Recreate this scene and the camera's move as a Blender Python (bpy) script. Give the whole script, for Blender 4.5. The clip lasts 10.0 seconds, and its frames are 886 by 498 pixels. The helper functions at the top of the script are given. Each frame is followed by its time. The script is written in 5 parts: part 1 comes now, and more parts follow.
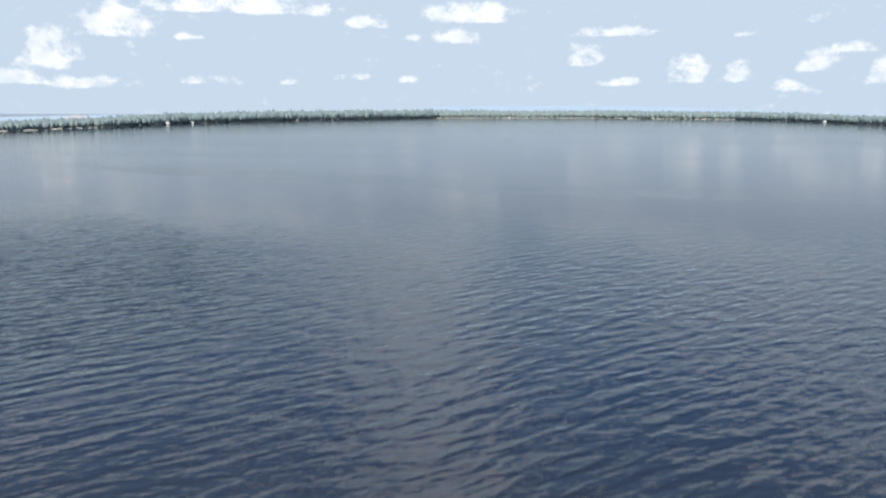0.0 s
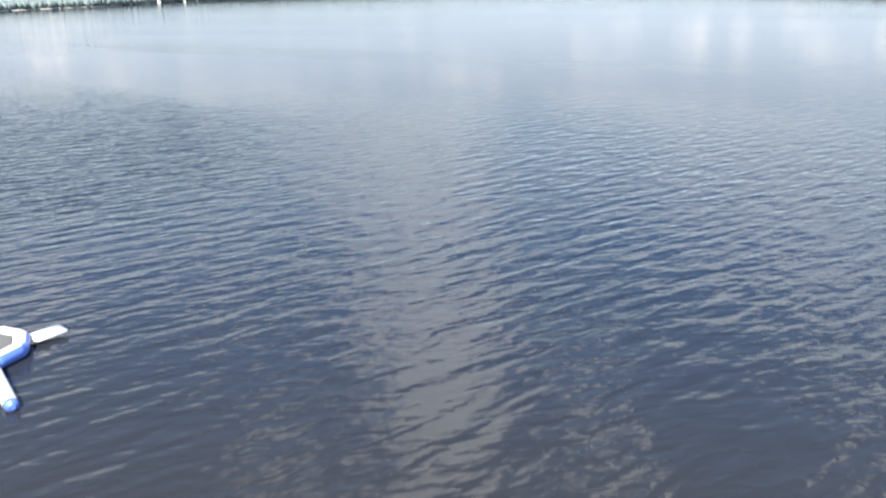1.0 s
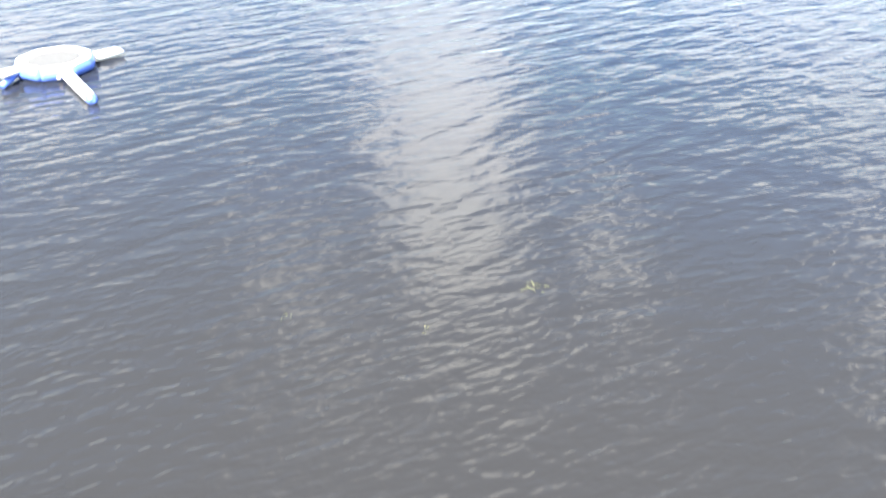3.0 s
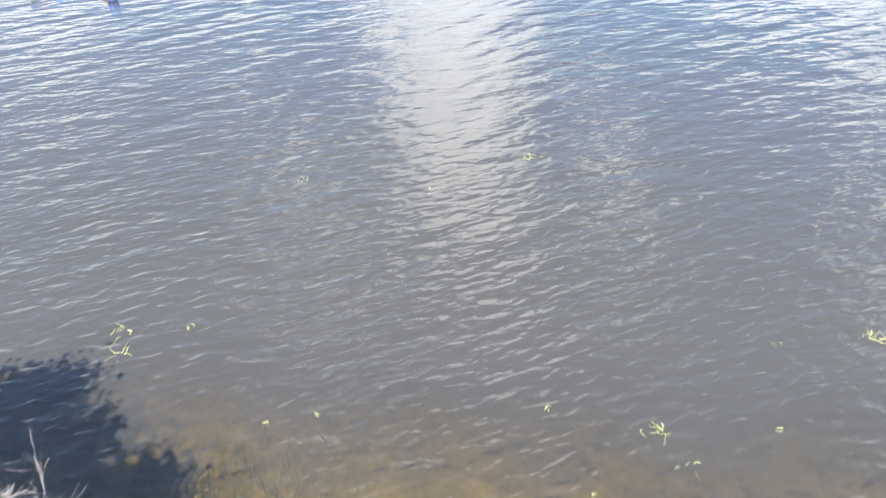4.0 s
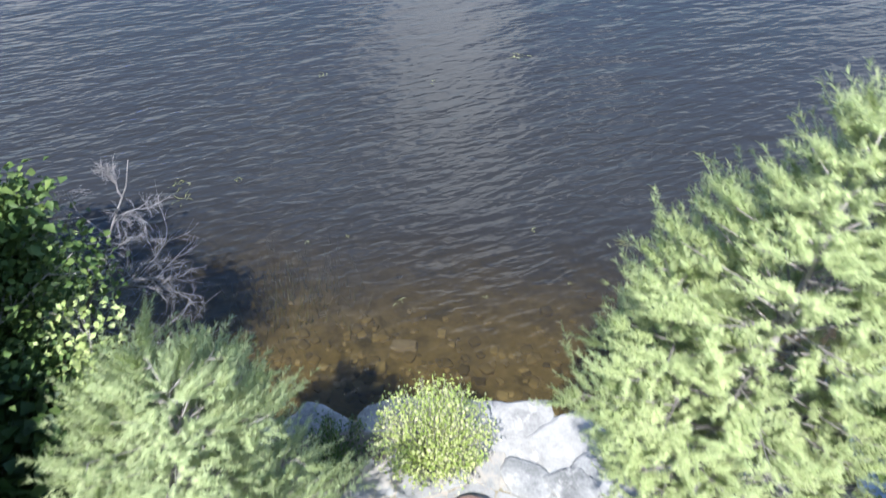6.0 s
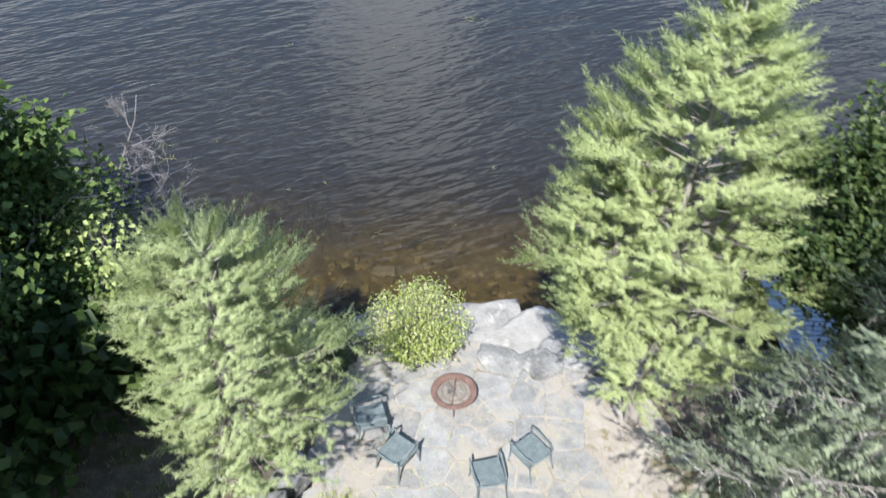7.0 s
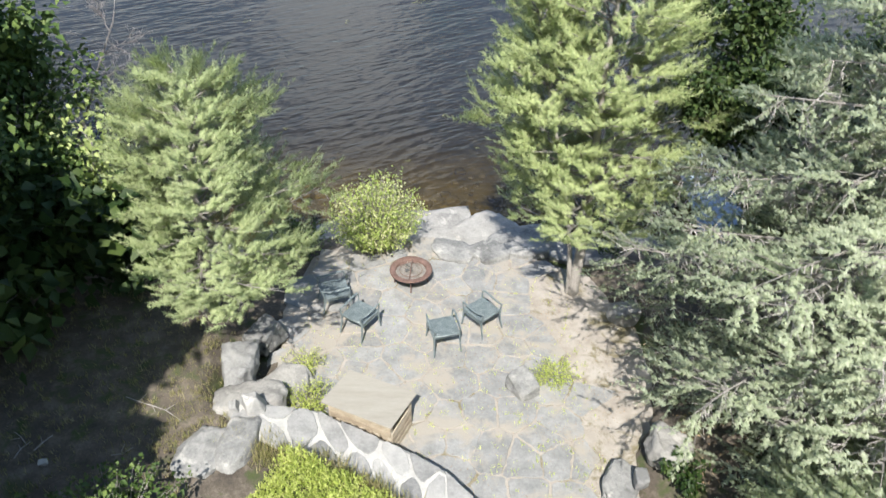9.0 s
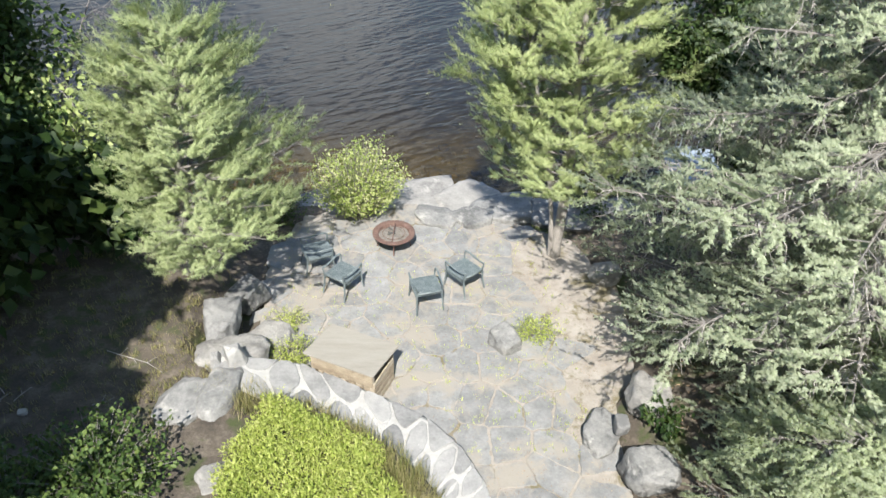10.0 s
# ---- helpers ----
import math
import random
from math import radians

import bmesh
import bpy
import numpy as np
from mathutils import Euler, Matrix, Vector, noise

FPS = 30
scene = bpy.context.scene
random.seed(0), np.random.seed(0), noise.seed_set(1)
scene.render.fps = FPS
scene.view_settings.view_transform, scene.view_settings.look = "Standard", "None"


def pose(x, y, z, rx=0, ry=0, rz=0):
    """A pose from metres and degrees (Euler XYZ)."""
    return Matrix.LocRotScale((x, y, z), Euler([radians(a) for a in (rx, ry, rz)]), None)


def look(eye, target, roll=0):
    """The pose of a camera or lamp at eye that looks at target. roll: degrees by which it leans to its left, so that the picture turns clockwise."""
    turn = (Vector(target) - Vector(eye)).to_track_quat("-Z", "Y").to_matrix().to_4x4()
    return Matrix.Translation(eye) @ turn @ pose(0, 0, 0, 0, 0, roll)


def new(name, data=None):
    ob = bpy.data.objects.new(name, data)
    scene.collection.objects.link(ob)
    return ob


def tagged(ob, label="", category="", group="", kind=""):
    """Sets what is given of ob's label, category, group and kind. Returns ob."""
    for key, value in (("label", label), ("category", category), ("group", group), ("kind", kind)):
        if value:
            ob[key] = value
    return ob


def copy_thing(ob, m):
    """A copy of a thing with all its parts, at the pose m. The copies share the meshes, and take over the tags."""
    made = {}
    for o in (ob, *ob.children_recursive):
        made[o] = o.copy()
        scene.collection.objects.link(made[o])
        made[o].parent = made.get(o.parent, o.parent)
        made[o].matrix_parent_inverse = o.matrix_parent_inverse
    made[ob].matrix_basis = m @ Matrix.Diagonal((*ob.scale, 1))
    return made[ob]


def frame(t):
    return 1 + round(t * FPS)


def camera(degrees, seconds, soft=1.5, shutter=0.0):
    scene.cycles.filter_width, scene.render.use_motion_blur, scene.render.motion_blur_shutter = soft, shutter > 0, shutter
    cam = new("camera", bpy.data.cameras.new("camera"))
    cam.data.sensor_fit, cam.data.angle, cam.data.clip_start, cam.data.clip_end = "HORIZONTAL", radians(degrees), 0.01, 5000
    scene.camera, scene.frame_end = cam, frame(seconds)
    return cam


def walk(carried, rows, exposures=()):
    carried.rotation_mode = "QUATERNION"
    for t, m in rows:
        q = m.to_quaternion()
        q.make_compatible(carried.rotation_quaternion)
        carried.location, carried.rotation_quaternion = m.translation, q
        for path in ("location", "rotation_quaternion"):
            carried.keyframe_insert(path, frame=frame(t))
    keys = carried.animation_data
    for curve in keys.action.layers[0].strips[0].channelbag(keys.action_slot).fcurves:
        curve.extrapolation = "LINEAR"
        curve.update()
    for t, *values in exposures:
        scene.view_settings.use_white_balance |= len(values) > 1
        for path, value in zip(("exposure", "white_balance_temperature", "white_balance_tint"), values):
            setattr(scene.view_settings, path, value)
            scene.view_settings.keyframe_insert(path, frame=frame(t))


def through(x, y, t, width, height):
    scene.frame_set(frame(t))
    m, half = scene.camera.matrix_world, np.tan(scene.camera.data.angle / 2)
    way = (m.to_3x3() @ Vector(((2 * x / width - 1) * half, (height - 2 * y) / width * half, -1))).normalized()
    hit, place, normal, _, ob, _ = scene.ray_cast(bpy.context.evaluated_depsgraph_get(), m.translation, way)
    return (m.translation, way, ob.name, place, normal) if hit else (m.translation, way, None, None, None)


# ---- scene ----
cam = camera(61.0, 10.0, soft=1.5, shutter=0.5)
PATH = [
    (0.0, (-2.293, 13.103, 16.316), (-3.292, 22.892, 14.533), 0.18),
    (0.5, (-1.937, 10.939, 15.617), (-2.916, 20.565, 13.089), 0.05),
    (1.0, (-1.627, 8.998, 15.287), (-2.614, 18.398, 12.023), -0.29),
    (1.5, (-1.341, 7.146, 15.029), (-2.345, 16.290, 11.105), 0.01),
    (2.0, (-1.043, 5.307, 14.740), (-2.054, 14.187, 10.254), 0.35),
    (2.5, (-0.767, 3.377, 14.315), (-1.775, 11.977, 9.313), 0.08),
    (2.7, (-0.639, 2.612, 14.142), (-1.648, 11.093, 8.940), -0.02),
    (3.8, (-0.040, -0.891, 13.213), (-1.078, 6.929, 7.068), 0.27),
    (4.0, (0.041, -1.484, 13.172), (-1.002, 6.320, 7.007), 0.13),
    (4.5, (0.194, -2.935, 13.171), (-0.868, 4.826, 6.955), -0.32),
    (5.0, (0.265, -4.158, 13.134), (-0.760, 3.521, 6.811), 0.01),
    (5.5, (0.325, -5.441, 13.075), (-0.666, 2.189, 6.687), -0.05),
    (6.0, (0.398, -6.728, 13.060), (-0.533, 0.868, 6.623), -0.25),
    (6.2, (0.430, -7.228, 13.072), (-0.437, 0.351, 6.606), -0.40),
    (7.3, (0.448, -10.005, 13.148), (0.116, -2.432, 6.626), -1.42),
    (7.5, (0.497, -10.415, 12.962), (0.223, -2.770, 6.522), -1.19),
    (8.0, (0.515, -11.331, 12.470), (0.391, -3.528, 6.218), -0.63),
    (8.5, (0.444, -11.967, 12.021), (0.497, -4.087, 5.864), 0.10),
    (9.0, (0.429, -12.435, 11.604), (0.601, -4.513, 5.503), 0.57),
    (9.5, (0.462, -12.792, 11.244), (0.725, -4.846, 5.179), 0.92),
    (10.0, (0.515, -13.034, 10.939), (0.860, -5.079, 4.890), 1.12),
]
EXPOSURES = [(0.0, 0.92, 6350, 10), (1.0, 1.75, 6600, 11), (2.5, 2.7, 6800, 11), (4.0, 3.1, 6800, 11), (5.0, 2.68, 6350, 11), (5.5, 2.08, 5950, 12), (6.2, 1.4, 5900, 12), (7.3, 1.22, 6300, 11), (10.0, 1.09, 6500, 10)]
walk(cam, [(t, look(e, g, r)) for t, e, g, r in PATH], EXPOSURES)

# ---- world, sun ----
SUN_EL, SUN_TO = 51.0, (0.10, 1.0)            # elevation; way in which the shadows fall
world = bpy.data.worlds.new("sky")
scene.world = world
world.use_nodes = True
wn = world.node_tree
sky = wn.nodes.new("ShaderNodeTexSky")
sky.sky_type, sky.sun_disc = "NISHITA", False
sky.sun_elevation = radians(SUN_EL)
sky.sun_rotation = math.atan2(-SUN_TO[0], -SUN_TO[1])
sky.air_density, sky.dust_density, sky.ozone_density = 1.0, 0.5, 1.6
haze = wn.nodes.new("ShaderNodeMix")           # summer haze: the horizon no brighter than a pale blue
haze.data_type, haze.blend_type = "RGBA", "DARKEN"
haze.inputs[0].default_value = 1.0
haze.inputs[7].default_value = (2.9, 3.45, 4.05, 1)
veil = wn.nodes.new("ShaderNodeMix")
veil.data_type = "RGBA"
veil.inputs[0].default_value = 0.22
veil.inputs[7].default_value = (1.1, 2.4, 5.2, 1)
wn.links.new(sky.outputs[0], veil.inputs[6])
wn.links.new(veil.outputs[2], haze.inputs[6])
wn.links.new(haze.outputs[2], wn.nodes["Background"].inputs[0])
wn.nodes["Background"].inputs[1].default_value = 0.108
lamp = bpy.data.lights.new("sun", "SUN")
lamp.energy, lamp.angle, lamp.color = 4.7, radians(0.53), (1.0, 0.96, 0.90)
sun = new("sun", lamp)
_d = Vector((SUN_TO[0], SUN_TO[1], 0)).normalized() * math.cos(radians(SUN_EL))
sun.matrix_world = look((0, 0, 60), Vector((0, 0, 60)) + _d + Vector((0, 0, -math.sin(radians(SUN_EL)))))


# ---- materials ----
def nodes_of(name):
    m = bpy.data.materials.new(name)
    m.use_nodes = True
    nt = m.node_tree
    return m, nt, nt.nodes["Principled BSDF"], nt.nodes, nt.links


def ramp(nt, fac, cols, spread=(0.3, 0.7)):
    r = nt.nodes.new("ShaderNodeValToRGB")
    e = r.color_ramp.elements
    while len(e) < len(cols):
        e.new(0.5)
    for i, c in enumerate(cols):
        e[i].position = spread[0] + (spread[1] - spread[0]) * i / max(1, len(cols) - 1)
        e[i].color = (*c, 1)
    nt.links.new(fac, r.inputs[0])
    return r.outputs[0]


def tex_noise(nt, scale, detail=4, rough=0.6, vec=None, dist=0.0):
    n = nt.nodes.new("ShaderNodeTexNoise")
    n.inputs["Scale"].default_value, n.inputs["Detail"].default_value = scale, detail
    n.inputs["Roughness"].default_value, n.inputs["Distortion"].default_value = rough, dist
    if vec is not None:
        nt.links.new(vec, n.inputs["Vector"])
    return n.outputs[0]


def mathn(nt, op, a, b=0.0, clamp=False):
    n = nt.nodes.new("ShaderNodeMath")
    n.operation, n.use_clamp = op, clamp
    for i, v in enumerate((a, b)):
        if isinstance(v, (int, float)):
            n.inputs[i].default_value = v
        else:
            nt.links.new(v, n.inputs[i])
    return n.outputs[0]


def mixc(nt, fac, a, b, mode="MIX"):
    n = nt.nodes.new("ShaderNodeMix")
    n.data_type, n.blend_type = "RGBA", mode
    for i, v in ((0, fac), (6, a), (7, b)):
        if isinstance(v, (int, float)):
            n.inputs[i].default_value = v
        elif isinstance(v, tuple):
            n.inputs[i].default_value = (*v, 1)
        else:
            nt.links.new(v, n.inputs[i])
    return n.outputs[2]


def bumped(nt, height, strength, distance, normal=None):
    n = nt.nodes.new("ShaderNodeBump")
    n.inputs["Strength"].default_value, n.inputs["Distance"].default_value = strength, distance
    nt.links.new(height, n.inputs["Height"])
    if normal is not None:
        nt.links.new(normal, n.inputs["Normal"])
    return n.outputs[0]


def place_vec(nt, scale=(1, 1, 1), rot=0.0):
    g = nt.nodes.new("ShaderNodeNewGeometry")
    m = nt.nodes.new("ShaderNodeMapping")
    m.vector_type = "TEXTURE"                      # turns first, then stretches
    m.inputs["Scale"].default_value = [1 / s for s in scale]
    m.inputs["Rotation"].default_value = (0, 0, radians(rot))
    nt.links.new(g.outputs["Position"], m.inputs["Vector"])
    return m.outputs[0]


def rough_mat(name, cols, scale=2.0, rough=0.85, bump=0.5, bump_d=0.02, fine=None, metal=0.0, rand=0.0, patch=None, patch_scale=0.8, patch_at=0.58, stretch=(1, 1, 1)):
    """A surface with variation at two scales, fine relief, and blotches of another colour."""
    m, nt, p, ns, ln = nodes_of(name)
    v = place_vec(nt, stretch)
    big = tex_noise(nt, scale, 5, 0.62, v)
    small = tex_noise(nt, fine or scale * 9, 6, 0.7, v)
    f = mathn(nt, "ADD", mathn(nt, "MULTIPLY", big, 0.6), mathn(nt, "MULTIPLY", small, 0.4))
    if rand:
        o = ns.new("ShaderNodeObjectInfo")
        f = mathn(nt, "ADD", f, mathn(nt, "MULTIPLY", mathn(nt, "SUBTRACT", o.outputs["Random"], 0.5), rand))
    c = ramp(nt, f, cols)
    if patch:
        w = tex_noise(nt, patch_scale, 6, 0.7, v, 0.4)
        k = ns.new("ShaderNodeMapRange")
        k.inputs[1].default_value, k.inputs[2].default_value = patch_at, patch_at + 0.1
        ln.new(w, k.inputs[0])
        c = mixc(nt, k.outputs[0], c, patch)
    ln.new(c, p.inputs["Base Color"])
    p.inputs["Roughness"].default_value, p.inputs["Metallic"].default_value = rough, metal
    ln.new(bumped(nt, f, bump, bump_d), p.inputs["Normal"])
    return m


def leaf_mat(name, cols, through=0.35, rough=0.55, airy=0.0):
    """Leaves or needles: each island takes its own tone, and some light passes through."""
    m, nt, p, ns, ln = nodes_of(name)
    g = ns.new("ShaderNodeNewGeometry")
    v = place_vec(nt)
    f = mathn(nt, "ADD", mathn(nt, "MULTIPLY", g.outputs["Random Per Island"], 0.55), mathn(nt, "MULTIPLY", tex_noise(nt, 1.3, 3, 0.6, v), 0.45))
    c = ramp(nt, f, cols, (0.15, 0.85))
    ln.new(c, p.inputs["Base Color"])
    p.inputs["Roughness"].default_value = rough
    p.inputs["Specular IOR Level"].default_value = 0.3
    t = ns.new("ShaderNodeBsdfTranslucent")
    ln.new(c, t.inputs[0])
    x = ns.new("ShaderNodeMixShader")
    x.inputs[0].default_value = through
    ln.new(p.outputs[0], x.inputs[1])
    ln.new(t.outputs[0], x.inputs[2])
    shown = x.outputs[0]
    if airy:                                       # fine needles never quite cover
        clear, y = ns.new("ShaderNodeBsdfTransparent"), ns.new("ShaderNodeMixShader")
        y.inputs[0].default_value = airy
        ln.new(shown, y.inputs[1])
        ln.new(clear.outputs[0], y.inputs[2])
        shown = y.outputs[0]
    ln.new(shown, ns["Material Output"].inputs[0])
    return m


def water_mat():
    m, nt, p, ns, ln = nodes_of("lake_water")
    ns.remove(p)
    g = ns.new("ShaderNodeNewGeometry")
    s = ns.new("ShaderNodeSeparateXYZ")
    ln.new(g.outputs["Position"], s.inputs[0])

    def ease(v, a, b, c, d, soft=True):
        r = ns.new("ShaderNodeMapRange")
        r.interpolation_type = "SMOOTHSTEP" if soft else "LINEAR"
        for i, q in enumerate((a, b, c, d)):
            r.inputs[i + 1].default_value = q
        ln.new(v, r.inputs[0])
        return r.outputs[0]
    # crossing sets of wind waves, longer offshore, with ripples on them
    a = tex_noise(nt, 1.0, 1, 0.4, place_vec(nt, (0.34, 1.0, 1), 40), 0.35)
    b = tex_noise(nt, 1.0, 1, 0.4, place_vec(nt, (0.75, 2.1, 1), 19), 0.4)
    c = tex_noise(nt, 1.0, 1, 0.5, place_vec(nt, (1.5, 4.2, 1), 30), 0.5)
    e = tex_noise(nt, 1.0, 2, 0.5, place_vec(nt, (4.5, 9.0, 1), -14), 0.5)
    long_ = mathn(nt, "MULTIPLY", a, ease(s.outputs[1], 8.0, 55.0, 0.5, 2.0))
    mid = mathn(nt, "MULTIPLY", b, 0.44)
    short = mathn(nt, "ADD", mathn(nt, "MULTIPLY", c, ease(s.outputs[1], 7.0, 34.0, 0.48, 0.16)), mathn(nt, "MULTIPLY", e, ease(s.outputs[1], 8.0, 30.0, 0.06, 0.0)))
    h = mathn(nt, "ADD", mathn(nt, "ADD", long_, mid), short)

    def gust(x, y, along_, across, turn):
        """A stretch of livelier water: 1 within an ellipse, fading at its rim."""
        k = ns.new("ShaderNodeMapping")
        k.vector_type = "TEXTURE"
        k.inputs["Location"].default_value, k.inputs["Rotation"].default_value, k.inputs["Scale"].default_value = (x, y, 0), (0, 0, radians(turn)), (along_, across, 1)
        ln.new(g.outputs["Position"], k.inputs["Vector"])
        q = ns.new("ShaderNodeVectorMath")
        q.operation = "LENGTH"
        ln.new(k.outputs[0], q.inputs[0])
        r = mathn(nt, "ADD", q.outputs["Value"], mathn(nt, "MULTIPLY", mathn(nt, "SUBTRACT", tex_noise(nt, 0.03, 4, 0.6, place_vec(nt)), 0.5), 0.5))
        return ease(r, 0.8, 1.05, 1.0, 0.0)
    # gusts: calmer and livelier stretches of the lake, long across the wind
    w = ease(tex_noise(nt, 1.0, 3, 0.5, place_vec(nt, (0.0042, 0.015, 1), -12), 0.6), 0.44, 0.58, 0.72, 1.1)
    for q in ((-78, 100, 66, 32, -38), (-42, 196, 105, 15, -20), (60, 168, 70, 9, -8), (215, 450, 110, 18, -8), (-20, 700, 300, 40, 4)):
        w = mathn(nt, "ADD", w, mathn(nt, "MULTIPLY", gust(*q), 1.1))
    out = mathn(nt, "MULTIPLY", ease(s.outputs[1], 62.0, 145.0, 1.0, 0.12), ease(s.outputs[1], 190.0, 900.0, 1.0, 0.4))
    # smooth over the shallows, lively off the rocks, a calmer belt, then the open lake
    belt = mathn(nt, "ADD", ease(s.outputs[1], 13.0, 20.0, 1.0, 0.74), ease(s.outputs[1], 38.0, 62.0, 0.0, 0.26))
    lee = mathn(nt, "MULTIPLY", ease(s.outputs[1], 3.0, 9.0, 0.4, 1.0), belt)
    bp = ns.new("ShaderNodeBump")
    bp.inputs["Distance"].default_value = 0.17
    ln.new(mathn(nt, "MULTIPLY", mathn(nt, "MULTIPLY", w, out), lee), bp.inputs["Strength"])
    ln.new(h, bp.inputs["Height"])
    n = bp.outputs[0]
    # how murky: clear over the shallows, opaque further out
    d = mathn(nt, "ADD", s.outputs[1], mathn(nt, "MULTIPLY", mathn(nt, "SUBTRACT", tex_noise(nt, 0.35, 4, 0.6, place_vec(nt)), 0.5), 4.0))
    col = mixc(nt, ease(d, 14.0, 60.0, 0.0, 1.0), (0.020, 0.0195, 0.0185), (0.008, 0.014, 0.027))
    dif = ns.new("ShaderNodeBsdfDiffuse")
    ln.new(col, dif.inputs[0])
    tr = ns.new("ShaderNodeBsdfTransparent")
    tr.inputs[0].default_value = (0.57, 0.52, 0.38, 1)
    body = ns.new("ShaderNodeMixShader")
    ln.new(ease(d, 3.4, 12.0, 0.15, 0.97), body.inputs[0])
    ln.new(tr.outputs[0], body.inputs[1])
    ln.new(dif.outputs[0], body.inputs[2])
    gl = ns.new("ShaderNodeBsdfGlossy")
    ln.new(ease(s.outputs[1], 40.0, 400.0, 0.03, 0.07), gl.inputs["Roughness"])
    ln.new(n, gl.inputs["Normal"])
    fr = ns.new("ShaderNodeFresnel")
    fr.inputs[0].default_value = 1.333
    ln.new(n, fr.inputs["Normal"])
    top = ns.new("ShaderNodeMixShader")
    ln.new(fr.outputs[0], top.inputs[0])
    ln.new(body.outputs[0], top.inputs[1])
    ln.new(gl.outputs[0], top.inputs[2])
    ln.new(top.outputs[0], ns["Material Output"].inputs[0])
    return m


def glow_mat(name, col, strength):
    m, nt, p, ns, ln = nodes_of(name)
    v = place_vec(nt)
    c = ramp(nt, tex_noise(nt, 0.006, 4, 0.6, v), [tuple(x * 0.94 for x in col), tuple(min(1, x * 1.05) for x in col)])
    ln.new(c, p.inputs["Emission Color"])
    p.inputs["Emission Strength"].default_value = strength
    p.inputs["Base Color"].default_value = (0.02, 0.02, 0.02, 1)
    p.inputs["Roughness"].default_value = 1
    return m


def cloud_mat():
    """Sunlit cloud seen from afar, thin at its ragged edges."""
    m, nt, p, ns, ln = nodes_of("clouds")
    ns.remove(p)
    at = ns.new("ShaderNodeAttribute")
    at.attribute_name = "cloud_mass"
    v = place_vec(nt, (1, 1, 1.5))
    f = mathn(nt, "ADD", mathn(nt, "MULTIPLY", tex_noise(nt, 0.0085, 7, 0.62, v), 3.6), mathn(nt, "MULTIPLY", tex_noise(nt, 0.0025, 3, 0.5, v), 1.4))
    d = mathn(nt, "ADD", at.outputs["Fac"], mathn(nt, "SUBTRACT", f, 2.5))
    k = ns.new("ShaderNodeMapRange")
    k.interpolation_type = "SMOOTHSTEP"
    k.inputs[1].default_value, k.inputs[2].default_value, k.inputs[3].default_value, k.inputs[4].default_value = 0.36, 1.3, 0.0, 0.95
    ln.new(d, k.inputs[0])
    g = ns.new("ShaderNodeNewGeometry")
    s = ns.new("ShaderNodeSeparateXYZ")
    ln.new(g.outputs["Position"], s.inputs[0])
    hi = ns.new("ShaderNodeMapRange")                # higher clouds glow more: less haze, and a brighter mirror image
    hi.inputs[1].default_value, hi.inputs[2].default_value, hi.inputs[3].default_value, hi.inputs[4].default_value = 500.0, 2800.0, 0.60, 1.28
    ln.new(s.outputs[2], hi.inputs[0])
    # sunlit white and shaded grey of the clouds, put in as emission
    em = ns.new("ShaderNodeEmission")
    ln.new(ramp(nt, tex_noise(nt, 0.006, 5, 0.6, place_vec(nt, (1, 1, 1.5))), [(0.74, 0.80, 0.86), (1.0, 1.0, 0.98)]), em.inputs[0])
    ln.new(hi.outputs[0], em.inputs[1])
    tr = ns.new("ShaderNodeBsdfTransparent")
    y = ns.new("ShaderNodeMixShader")
    ln.new(k.outputs[0], y.inputs[0])
    ln.new(tr.outputs[0], y.inputs[1])
    ln.new(em.outputs[0], y.inputs[2])
    ln.new(y.outputs[0], ns["Material Output"].inputs[0])
    return m


WATER = water_mat()
SOIL = rough_mat("soil_litter", [(0.0324, 0.0274, 0.0216), (0.0936, 0.077, 0.059), (0.216, 0.184, 0.144)], 2.4, 0.95, 1.0, 0.04, fine=22.0, patch=(0.054, 0.0684, 0.0216), patch_scale=1.4, patch_at=0.52)
BED = rough_mat("lake_bed", [(0.085, 0.0723, 0.034), (0.196, 0.162, 0.0723), (0.306, 0.255, 0.128)], 1.4, 0.9, 0.8, 0.05, fine=6.0, patch=(0.0765, 0.068, 0.0298), patch_scale=0.6, patch_at=0.56)
BED_STONE = leaf_mat("lake_stone", [(0.085, 0.0723, 0.0382), (0.221, 0.187, 0.102), (0.374, 0.323, 0.187)], 0.0, 0.8)
SAND = rough_mat("stone_dust", [(0.20, 0.174, 0.145), (0.285, 0.257, 0.22), (0.36, 0.334, 0.295)], 2.2, 0.95, 0.9, 0.02, fine=14.0, patch=(0.15, 0.13, 0.075), patch_scale=1.6, patch_at=0.53)
FLAG = rough_mat("flagstone", [(0.125, 0.127, 0.126), (0.208, 0.209, 0.204), (0.30, 0.30, 0.29)], 3.4, 0.9, 1.0, 0.025, fine=21.0, rand=0.12, patch=(0.275, 0.252, 0.215), patch_scale=0.95, patch_at=0.485)
GRANITE = rough_mat("granite", [(0.068, 0.068, 0.0663), (0.187, 0.187, 0.18), (0.323, 0.315, 0.297)], 2.6, 0.88, 1.0, 0.05, fine=16.0, rand=0.15, patch=(0.357, 0.348, 0.323), patch_scale=2.2, patch_at=0.56)
PALE = rough_mat("pale_rock", [(0.125, 0.121, 0.113), (0.242, 0.234, 0.218), (0.343, 0.332, 0.304)], 2.4, 0.88, 1.0, 0.05, fine=16.0, rand=0.12, patch=(0.367, 0.351, 0.32), patch_scale=1.9, patch_at=0.56)
